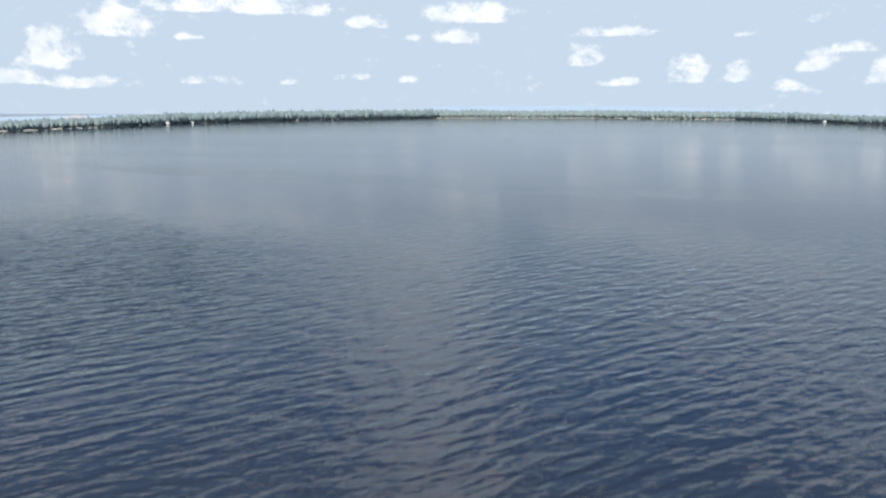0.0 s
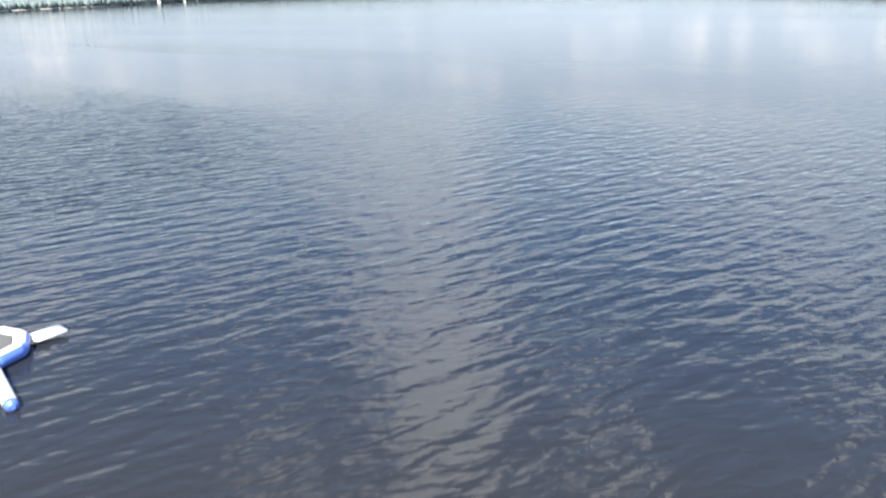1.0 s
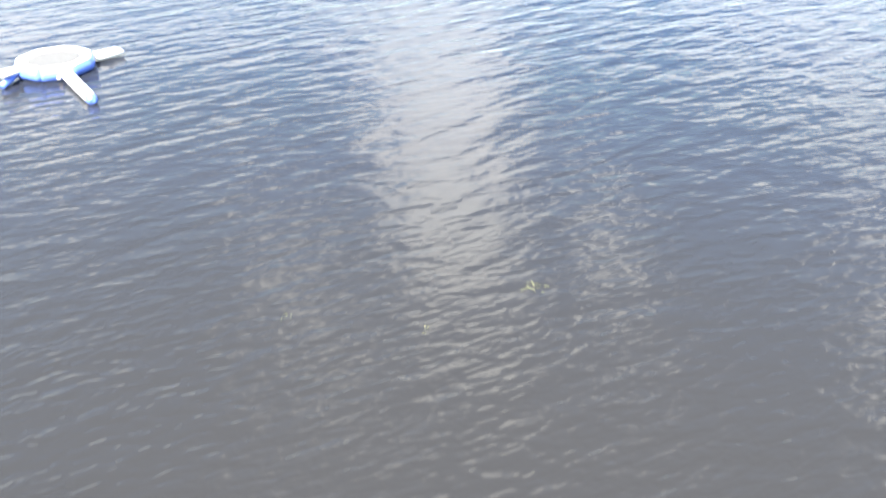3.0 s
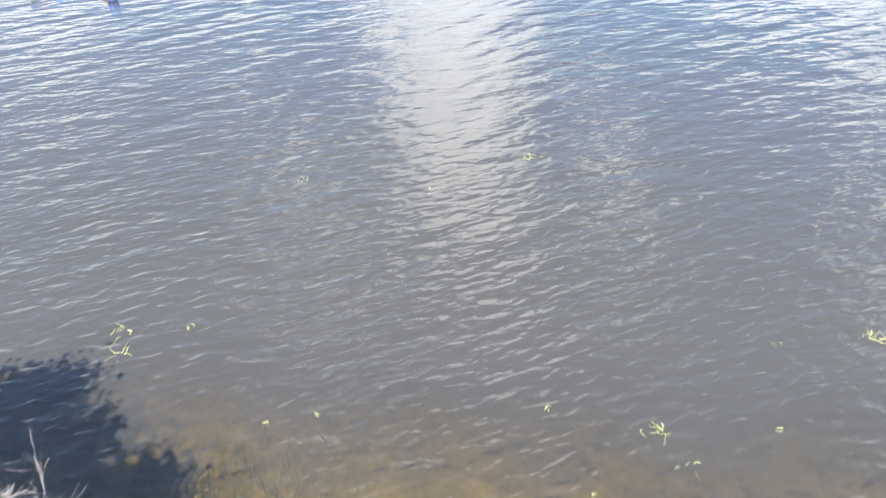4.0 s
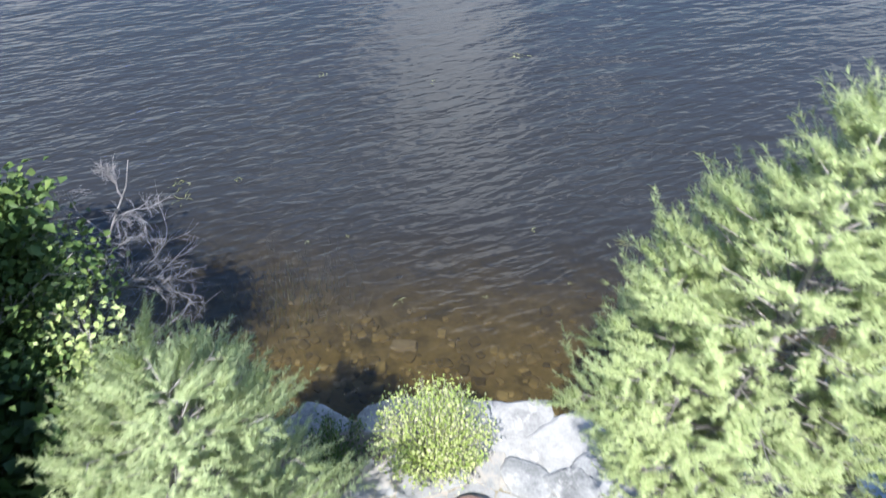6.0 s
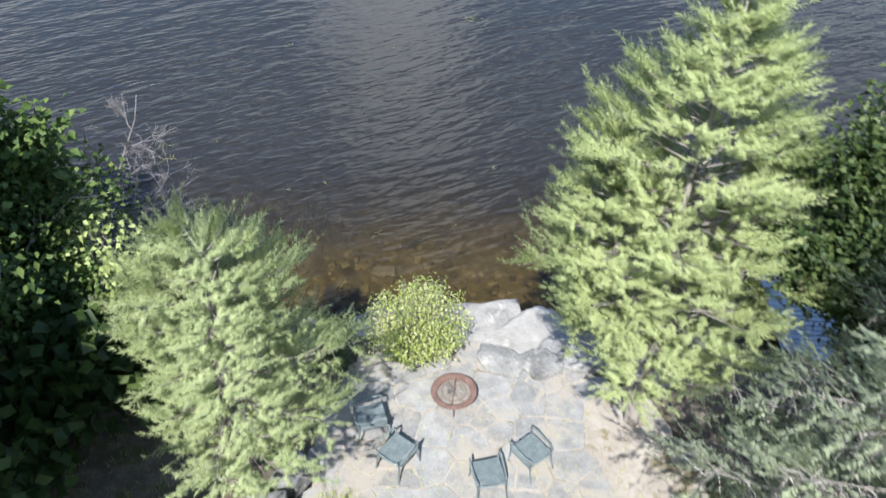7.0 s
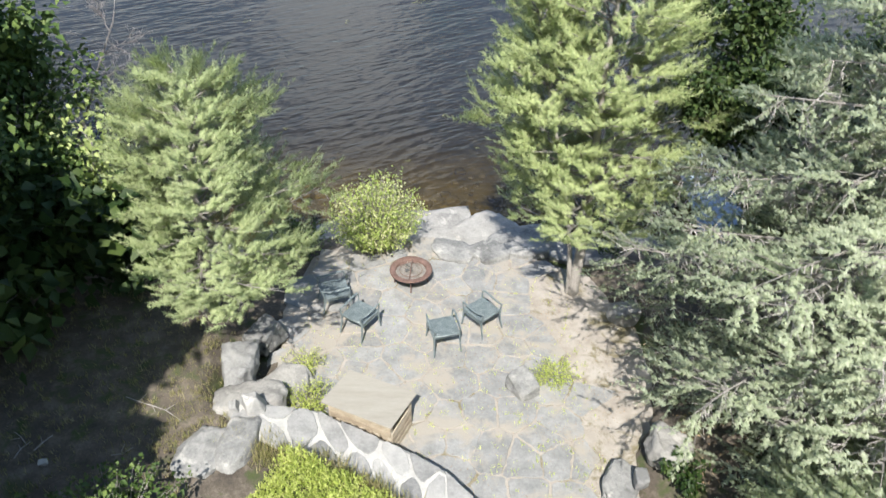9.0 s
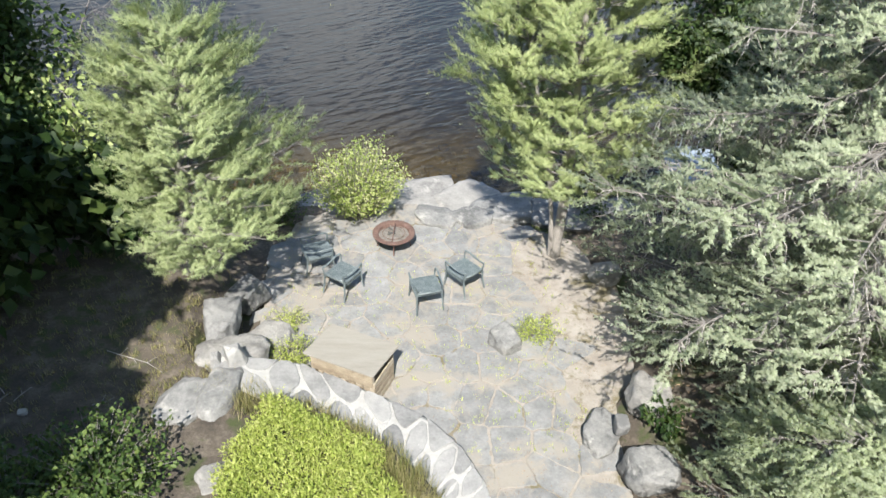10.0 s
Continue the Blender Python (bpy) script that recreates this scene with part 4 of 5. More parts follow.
conifer("pine_tree", "slimmer white pine stem grown close to the tall pine", (3.36, -0.36, 1.05), 6.5, (-1.2, -0.1), 2.9,
        ([0, 0.2, 0.5, 0.75, 0.93, 1.0], [0.7, 0.95, 0.9, 0.62, 0.3, 0.1]), 0, PINE2, 5, trunk_r=0.06, dense=7.5, count=62, needle=0.085, shoot=(0.26, 0.46), per=5, width=0.013)
conifer("spruce_tree", "large old spruce with grey-green needles and hanging dead twigs", (7.2, -4.8, 1.4), 9.9, (0.0, 0.0), 0.3,
        ([0, 0.1, 0.4, 0.62, 0.85, 1.0], [3.6, 3.9, 3.65, 2.6, 1.2, 0.2]), 0, SPRUCE, 6, whorl=0.46, per=9, rise=0.04, sag=-0.10, needle=0.068, count=24, width=0.033, shoot=(0.2, 0.38), dense=11,
        dead=0.6, droop=0.27, trunk_r=0.24, inner=0.14, side=0.27, bias=old_spruce_reach)
conifer("spruce_tree", "lower young spruce with pale green needles beside the bank", (6.8, -7.9, 1.6), 4.2, (0.0, 0.0), 0.2,
        ([0, 0.15, 0.5, 0.8, 1.0], [2.2, 2.45, 2.0, 1.0, 0.2]), 0, SPRUCE2, 8, whorl=0.34, per=8, rise=0.08, sag=-0.1, needle=0.055, count=24, width=0.037, shoot=(0.2, 0.38), dense=24,
        dead=0.2, droop=0.3, trunk_r=0.12)


def branchy(bm, o, d, length, r, depth, rng, ends, spread=0.55, up=0.1, kids=(3, 4), bend=0.12):
    """A limb that forks into thinner ones; collects points along the last twigs."""
    pts, p, w = [np.array(o, float)], np.array(o, float), np.array(d, float)
    for i in range(4):
        w = w + rng.normal(0, bend, 3) + np.array([0, 0, up * 0.3])
        w /= np.linalg.norm(w)
        p = p + w * length / 4
        pts.append(p)
    tube(bm, pts, np.linspace(r, r * 0.5, 5).tolist(), 6 if r > 0.02 else 4, False)
    if depth == 0:
        for a in pts[1:]:
            ends.append(a)
        return
    for k in range(rng.integers(kids[0], kids[1] + 1)):
        i = rng.integers(1, 5)
        nd = w + rng.normal(0, spread, 3) + np.array([0, 0, up])
        branchy(bm, pts[i], nd / np.linalg.norm(nd), length * rng.uniform(0.5, 0.75), r * 0.55, depth - 1, rng, ends, spread, up, kids, bend)


def leafy_tree(name, label, base, height, crown, mat, seed, count, size, trunk_r=0.12, kind="tree", lean=(0, 0), fill=0.28, depth=3, aspect=0.75):
    """A broad-leaved tree: trunk, forking limbs and leaves gathered round the twigs."""
    rng = np.random.default_rng(seed)
    e = thing(name, label, kind, base)
    bm, ends = bmesh.new(), []
    top = np.array([lean[0], lean[1], height * 0.55])
    pts = [np.array([0, 0, -0.2]), top * 0.35 + rng.normal(0, 0.05, 3), top * 0.7, top]
    tube(bm, pts, [trunk_r * 1.3, trunk_r, trunk_r * 0.8, trunk_r * 0.55], 9)
    part("trunk", bm, BARK, e, smooth=True)
    for k in range(9):
        o = top * rng.uniform(0.35, 1.0)
        a = 2 * math.pi * k / 9 + rng.normal(0, 0.3)
        d = np.array([math.cos(a) * crown, math.sin(a) * crown, height * rng.uniform(0.15, 0.45)])
        n = np.linalg.norm(d)
        bl = bmesh.new()
        branchy(bl, o, d / n, n * 0.55, trunk_r * 0.4, depth - 1, rng, ends)
        part("limb", bl, BARK, e)
    ends = np.array(ends)
    pick = rng.integers(0, len(ends), count)
    p = ends[pick] + rng.normal(0, fill, (count, 3))
    v, f = leaves(rng, p, size, aspect=aspect)
    np_part("leaves", v, f, mat, e)
    return e


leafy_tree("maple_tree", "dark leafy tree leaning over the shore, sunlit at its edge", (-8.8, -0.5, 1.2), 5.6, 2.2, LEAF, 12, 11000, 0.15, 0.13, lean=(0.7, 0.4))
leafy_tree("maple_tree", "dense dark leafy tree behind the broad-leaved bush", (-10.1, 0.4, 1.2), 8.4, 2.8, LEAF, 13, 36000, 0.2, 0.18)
# added stems standing for the dark trees' sunlit fringe, brightness in the leaf colour
leafy_tree("sunlit_spray", "slender leafy stem whose bright yellow-green leaf colour stands for sunlit leaves", (-7.0, 0.7, 1.1), 4.3, 0.75, SUNLEAF, 19, 1500, 0.15, 0.05, lean=(0.5, 0.1))
leafy_tree("sunlit_spray", "slender leafy stem whose bright yellow-green leaf colour stands for sunlit leaves", (-8.6, 3.0, 0.4), 5.4, 0.7, SUNLEAF, 20, 1100, 0.15, 0.05, lean=(-0.2, 0.5))
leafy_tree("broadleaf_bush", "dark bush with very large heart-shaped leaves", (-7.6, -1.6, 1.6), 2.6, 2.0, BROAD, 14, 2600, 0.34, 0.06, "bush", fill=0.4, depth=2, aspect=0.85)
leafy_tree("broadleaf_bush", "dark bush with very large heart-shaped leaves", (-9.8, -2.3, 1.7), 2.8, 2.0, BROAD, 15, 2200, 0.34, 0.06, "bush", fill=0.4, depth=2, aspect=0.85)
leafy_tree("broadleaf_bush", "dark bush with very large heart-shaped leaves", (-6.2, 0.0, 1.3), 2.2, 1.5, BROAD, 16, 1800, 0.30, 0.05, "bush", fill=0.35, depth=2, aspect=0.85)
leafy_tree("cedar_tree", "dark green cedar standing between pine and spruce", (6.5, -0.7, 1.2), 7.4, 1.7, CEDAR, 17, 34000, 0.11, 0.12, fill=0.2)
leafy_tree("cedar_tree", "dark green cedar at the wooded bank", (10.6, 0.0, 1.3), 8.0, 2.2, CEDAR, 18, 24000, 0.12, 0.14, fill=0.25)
# trees behind the shore, mostly unseen, set to keep the lawn in shade
leafy_tree("maple_tree", "tall leafy tree beside the shaded lawn", (-8.1, -6.9, 2.1), 10.5, 2.4, LEAF, 27, 30000, 0.5, 0.18)
leafy_tree("maple_tree", "tall leafy tree behind the shaded lawn", (-7.1, -12.0, 2.3), 8.4, 2.1, LEAF, 25, 20000, 0.62, 0.2)
leafy_tree("maple_tree", "tall leafy tree beside the shaded lawn", (-9.8, -5.2, 1.9), 11.6, 2.6, LEAF, 24, 36000, 0.36, 0.2)
leafy_tree("maple_tree", "tall leafy tree behind the shaded lawn", (-8.5, -9.2, 2.2), 12.0, 2.9, LEAF, 21, 20000, 0.62, 0.2)
leafy_tree("maple_tree", "tall leafy tree behind the shaded lawn", (-9.6, -12.5, 2.4), 15.0, 3.0, LEAF, 22, 20000, 0.62, 0.2)
# unseen tree added to block skylight over the lawn
leafy_tree("maple_tree", "tall leafy tree beside the shaded lawn", (-13.0, -2.6, 1.9), 11.5, 3.0, LEAF, 26, 14000, 0.5, 0.2)
leafy_tree("maple_tree", "tall leafy tree behind the shaded lawn", (-13.5, -8.0, 2.2), 13.0, 3.6, LEAF, 23, 14000, 0.5, 0.2)


def dead_tree():
    rng = np.random.default_rng(31)
    e = thing("dead_tree", "bare pale grey dead tree leaning over the water", "tree", (-8.4, 2.5, 0.3))
    bm, bt, ends = bmesh.new(), bmesh.new(), []
    stem = [(0, 0, -0.3), (0.3, 0.1, 1.2), (0.55, 0.2, 2.3), (1.2, 0.25, 3.4), (1.85, 0.3, 4.7), (2.3, 0.35, 5.5), (2.45, 0.4, 6.0)]
    tube(bm, stem, [0.07, 0.055, 0.045, 0.032, 0.02, 0.012, 0.005], 8)
    part("trunk", bm, DEADWOOD, e, smooth=True)
    for o, d, l in (((0.9, 0.2, 2.9), (1, 0.05, 0.22), 2.3), ((1.05, 0.2, 3.15), (1, -0.1, 0.45), 1.7), ((0.5, 0.2, 2.1), (1, -0.05, 0.12), 2.7), ((1.2, 0.25, 3.4), (-0.6, 0.4, 0.7), 1.2), ((1.85, 0.3, 4.7), (0.6, 0, 0.7), 0.95),
                    ((1.5, 0.25, 4.1), (0.9, 0.1, 0.4), 1.0), ((2.2, 0.3, 5.3), (-0.2, 0.3, 0.9), 0.8), ((1.7, 0.25, 4.4), (-0.7, 0.1, 0.7), 1.1), ((0.6, 0.2, 2.4), (0.9, -0.3, -0.1), 1.2)):
        d = np.array(d) / np.linalg.norm(d)
        branchy(bt, o, d, l * 0.6, 0.014, 3, rng, ends, 0.5, 0.0, (5, 6), 0.15)
    part("twig_crown", bt, DEADWOOD, e)


dead_tree()


def shrub(name, label, base, height, radius, mat, seed, count, size, upright=0.7, plume=None):
    """A many-stemmed shrub: thin stems fan out from the foot, leaves along each."""
    rng = np.random.default_rng(seed)
    e = thing(name, label, "shrub", base)
    P = []
    n = max(12, count // 36)
    for k in range(n):
        a, t = rng.uniform(0, 2 * math.pi), math.sqrt(rng.uniform(0, 1))
        d = np.array([math.cos(a) * t * radius, math.sin(a) * t * radius, height * (1 - 0.45 * t * t) * rng.uniform(0.8, 1.08)])
        o = np.array([math.cos(a), math.sin(a), 0]) * t * radius * 0.25
        if plume and k < 4:
            d = np.array(plume) * rng.uniform(0.85, 1.0) + rng.normal(0, 0.04, 3)
        mid = o + d * 0.5 + np.array([0, 0, 0.12 * height])
        bm = bmesh.new()
        tube(bm, [o, mid, o + d], [0.012, 0.008, 0.003], 4, False)
        part("stem", bm, LIMB, e)
        u = rng.uniform(0.25, 1.02, 36)[:, None]
        P.append(o + d * u + np.array([0, 0, 0.24 * height]) * u * (1 - u) + rng.normal(0, 0.05 * radius + 0.02, (36, 3)))
    v, f = leaves(rng, np.concatenate(P), size, up=upright)
    np_part("leaves", v, f, mat, e)
    return e


shrub("shrub", "rounded yellow-green shrub with pale tips by the shore", (-0.8, 1.35, 0.95), 1.85, 0.95, LIME, 41, 9000, 0.062, plume=(0.42, 0.1, 2.15))
shrub("shrub", "small rounded green shrub on the shore rocks", (-2.6, 1.15, 0.95), 0.95, 0.62, LEAF, 42, 2600, 0.06)
shrub("weed_clump", "yellow-green weeds beside the firewood box", (-1.75, -3.5, 1.1), 0.45, 0.5, BED_LEAF, 43, 2600, 0.036)
shrub("weed_clump", "low yellow-green weeds beside the boulders", (-1.95, -2.45, 1.1), 0.22, 0.4, BED_LEAF, 49, 1100, 0.032)
shrub("weed_clump", "low yellow-green weeds at the patio edge", (2.75, -2.75, 1.1), 0.2, 0.42, BED_LEAF, 44, 1900, 0.034)
shrub("shrub", "dark green leafy shrub in the lawn's shade", (-3.9, -6.6, 1.9), 0.9, 0.95, LEAF, 45, 3000, 0.09)
shrub("shrub", "dark green leafy shrub in the lawn's shade", (-4.9, -7.1, 2.0), 0.8, 0.8, LEAF, 46, 2400, 0.09)
shrub("weed_clump", "small green plant between bank rocks", (4.35, -5.3, 1.5), 0.45, 0.35, BROAD, 47, 320, 0.09)
shrub("shrub", "sparse green shrub beside the pine trunk", (4.4, 1.1, 1.0), 1.3, 0.6, CEDAR, 48, 500, 0.08)


def ground_cover():
    """Upright feathery stems packed behind the wall, uneven in height."""
    rng = np.random.default_rng(51)
    P = []
    while len(P) < 46000:
        x, y = rng.uniform(-2.7, 1.0), rng.uniform(-9.0, -4.7)
        wob = noise.noise(Vector((x * 2.2, y * 2.2, 3))) * 0.28
        edge = min(np.interp(y, WALL_Y, WALL_X) - 0.95 - x, x - np.interp(y, [-9, -6, -5.2, -4.6], [-2.4, -2.25, -1.95, -1.8])) + wob
        if edge > 0 and rng.random() < 0.35 + edge * 3:
            tall = 0.30 + 0.22 * noise.noise(Vector((x * 1.7, y * 1.7, 9))) + 0.10 * noise.noise(Vector((x * 6, y * 6, 2)))
            h = max(0.1, tall) * rng.uniform(0.7, 1.2) * min(1.0, 0.35 + edge / 0.5) + 0.06
            lean = rng.normal(0, 0.12, 2)
            for k in range(9):
                u = rng.uniform(0.3, 1.0)
                P.append((x + lean[0] * u * h + rng.normal(0, 0.025), y + lean[1] * u * h + rng.normal(0, 0.025), float(land(x, y)) + h * u))
    v, f = leaves(rng, np.array(P), 0.062, droop=-0.3, up=0.5, aspect=0.36)
    tagged(np_part("ground_cover", v, f, BED_LEAF), "dense bright yellow-green ground cover behind the wall", "plants", kind="stuff")


ground_cover()


def fallen_branch():
    """A thin bare branch lying across the lawn, with a few side twigs."""
    e = thing("fallen_branch", "thin bare grey branch lying on the lawn", "branch")
    pts = [np.array([x, y, float(land(x, y)) + 0.04]) for x, y in ((-4.75, -3.75), (-4.5, -3.86), (-4.25, -3.95), (-4.0, -4.05), (-3.68, -4.28))]
    bm = bmesh.new()
    tube(bm, pts, [0.008, 0.008, 0.007, 0.006, 0.004], 5)
    part("stem", bm, TWIG, e)
    for i, dx, dy in ((1, 0.1, 0.14), (2, 0.1, -0.15), (3, 0.15, 0.1)):
        bm = bmesh.new()
        tube(bm, [pts[i], pts[i] + np.array([dx, dy, 0.03])], [0.005, 0.003], 4)
        part("twig", bm, TWIG, e)


fallen_branch()


def brush_scraps():
    """Pale broken twigs lying on the shaded lawn."""
    rng = np.random.default_rng(77)
    for x, y in ((-6.05, -4.7), (-5.85, -4.85), (-6.1, -5.0), (-4.6, -4.95)):
        e = thing("twig", "short pale broken twig lying on the lawn", "twig", group="twigs on the lawn")
        a = rng.uniform(0, math.pi)
        d = np.array([math.cos(a), math.sin(a), 0.05])
        o = np.array([x, y, float(land(x, y)) + 0.03])
        bm = bmesh.new()
        tube(bm, [o, o + d * 0.16 + rng.normal(0, 0.015, 3), o + d * 0.34], [0.009, 0.008, 0.005], 5)
        part("stem", bm, TWIG, e)
        bm = bmesh.new()
        tube(bm, [o + d * 0.15, o + d * 0.22 + np.array([-d[1], d[0], 0.1]) * 0.12], [0.006, 0.004], 4)
        part("side_twig", bm, TWIG, e)


brush_scraps()


def grass_patch(name, label, mat, seed, count, where, tall):
    rng = np.random.default_rng(seed)
    C = []
    for _ in range(count):
        x, y = where(rng)
        z = float(land(x, y))
        for b in range(7):
            a = rng.uniform(0, 2 * math.pi)
            w = np.array([math.cos(a), math.sin(a), 0])
            p = np.array([x, y, z]) + rng.normal(0, 0.03, 3) * (1, 1, 0)
            h = tall * rng.uniform(0.5, 1.2)
            s = np.array([-w[1], w[0], 0]) * 0.006
            C += [p - s, p + s, p + w * h * rng.uniform(0.2, 0.8) + np.array([0, 0, h])]
    ob = tri_part(name, np.array(C), mat, None)
    tagged(ob, label, "grass", kind="stuff")


grass_patch("grass", "patchy thin grass on the shaded lawn", GRASS, 61, 1500, lambda r: (r.uniform(-9, -3.2), r.uniform(-9, -0.8)), 0.10)
grass_patch("grass", "dry grass along the wall top", GRASS, 62, 620, lambda r: (lambda u: tuple(along(WALL_IN, u) + r.normal(0, 0.16, 2) + (-0.16, -0.1)))(r.uniform(0.05, 0.75)), 0.26)
grass_patch("grass", "dry pale grass on the sunlit edge of the lawn", GRASS, 64, 420, lambda r: (r.uniform(-4.1, -2.7), r.uniform(-4.9, -2.2)), 0.09)
grass_patch("grass", "thin weeds in the flagstone joints", BED_LEAF, 63, 700, lambda r: (r.uniform(-2.2, 3.4), r.uniform(-5.5, 1.0)), 0.06)


def bank_litter():
    """Fallen needles and bark under the spruces."""
    rng = np.random.default_rng(71)
    x, y = rng.uniform(4.6, 9, 2600), rng.uniform(-8, 0.5, 2600)
    p = np.stack([x, y, land(x, y) + 0.03], 1)
    v, f = leaves(rng, p, 0.07, droop=0.0, fold=0.1, aspect=0.4, up=3.0)
    tagged(np_part("leaf_litter", v, f, LITTER), "dry brown litter under the spruces", "litter", kind="stuff")


bank_litter()


def paving_litter():
    """Needles, bits of bark and small leaves blown over the flagstones."""
    rng = np.random.default_rng(73)
    n = 14000
    x, y = rng.uniform(-2.6, 4.6, n), rng.uniform(-8.5, 1.5, n)
    keep = np.array([inside(p, PATIO) and noise.noise(Vector((p[0] * 0.9, p[1] * 0.9, 5))) > rng.uniform(-0.5, 0.6) for p in zip(x, y)])
    p = np.stack([x, y, np.full(n, 1.142)], 1)[keep]
    v, f = leaves(rng, p, 0.034, droop=0.0, fold=0.1, aspect=0.3, up=4.0)
    tagged(np_part("paving_litter", v, f, LITTER), "dry brown needles and leaf bits strewn over the flagstones", "litter", kind="stuff")


paving_litter()


# ---- water plants and stones under water ----
def under_stones():
    rng = np.random.default_rng(81)
    vs, fs, n = [], [], 0
    for i in range(420):
        x, y = rng.uniform(-6.5, 5.0), 3.4 + abs(rng.normal(0, 1.5))
        s = rng.uniform(0.05, 0.12) if rng.random() < 0.8 else rng.uniform(0.12, 0.2)
        bm = rock_bm((s * 2, s * 1.6, s * 1.1), 200 + i % 7, 0.12, 12, False) if i < 7 else None
        if bm is not None:
            bm.verts.ensure_lookup_table()
            under_stones.kinds.append((np.array([v.co[:] for v in bm.verts]) / s, np.array([[v.index for v in f.verts] for f in bm.faces])))
            bm.free()
        v, f = under_stones.kinds[i % 7]
        a = rng.uniform(0, 6.28)
        R = np.array([[math.cos(a), -math.sin(a), 0], [math.sin(a), math.cos(a), 0], [0, 0, 1]])
        vs.append(v * s @ R.T + (x, y, float(land(x, y)) + 0.1 * s))
        fs.append(f + n)
        n += len(v)
    tagged(np_part("lake_stones", np.concatenate(vs), np.concatenate(fs), BED_STONE, smooth=True), "brown stones on the lake bed near the shore", "stones", kind="stuff")


under_stones.kinds = []
under_stones()
rock((-2.0, 5.35), (0.7, 0.36, 0.22), 5, 91, SAND, "long pale stone lying on the lake bed", 0.2)


def weed(at, label, seed, n, size, thin=0.007):
    """A tangle of floating stalks, just breaking the surface."""
    rng = np.random.default_rng(seed)
    bm = bmesh.new()
    for k in range(n):
        a = rng.uniform(0, 6.28)
        p = np.array([*rng.normal(0, size * 0.35, 2), -0.01])
        pts = [p]
        for i in range(4):
            a += rng.normal(0, 0.6)
            p = p + np.array([math.cos(a), math.sin(a), 0]) * size * rng.uniform(0.15, 0.4)
            pts.append(p + np.array([0, 0, rng.uniform(-0.005, 0.05)]))
        tube(bm, pts, [thin, thin, thin, thin * 0.8, thin * 0.4], 4, False)
    ob = part("water_weed", bm, WEED, None)
    ob.matrix_basis = pose(at[0], at[1], 0)
    tagged(ob, label, "water plant", "weeds floating near the shore", kind="stuff")


for i, (x, y, n, s) in enumerate(((0.07, 20.55, 9, 0.34), (-7.1, 18.1, 4, 0.2), (-3.0, 18.1, 3, 0.16), (3.3, 9.4, 9, 0.3), (3.7, 8.6, 4, 0.3), (8.75, 13.1, 10, 0.36), (-2.4, 6.5, 5, 0.16), (-9.3, 9.9, 8, 0.3), (-9.6, 10.9, 6, 0.35),
                                  (1.85, 7.7, 2, 0.08), (-0.2, 6.9, 3, 0.1), (-8.0, 11.2, 3, 0.2), (6.5, 12.5, 3, 0.2), (-5.2, 8.6, 3, 0.14), (-4.2, 8.9, 3, 0.14), (0.9, 9.8, 3, 0.12), (5.8, 9.9, 2, 0.12))):
    weed((x, y), "pale yellow-green weed stalks floating on the lake", 300 + i, n, s)


def weed_bed():
    rng = np.random.default_rng(95)
    C = []
    for _ in range(420):
        x, y = -5.2 + rng.normal(0, 0.8), 6.6 + rng.normal(0, 0.9)
        a = rng.uniform(0, 6.28)
        w = np.array([math.cos(a), math.sin(a), 0.0])
        s = np.array([-w[1], w[0], 0]) * 0.012
        p = np.array([x, y, float(land(x, y))])
        C += [p - s, p + s, np.array([x, y, -0.02]) + w * rng.uniform(0.05, 0.3)]
    tagged(tri_part("weed_bed", np.array(C), WEED, None), "patch of green weeds growing under water", "water plants", kind="stuff")


weed_bed()


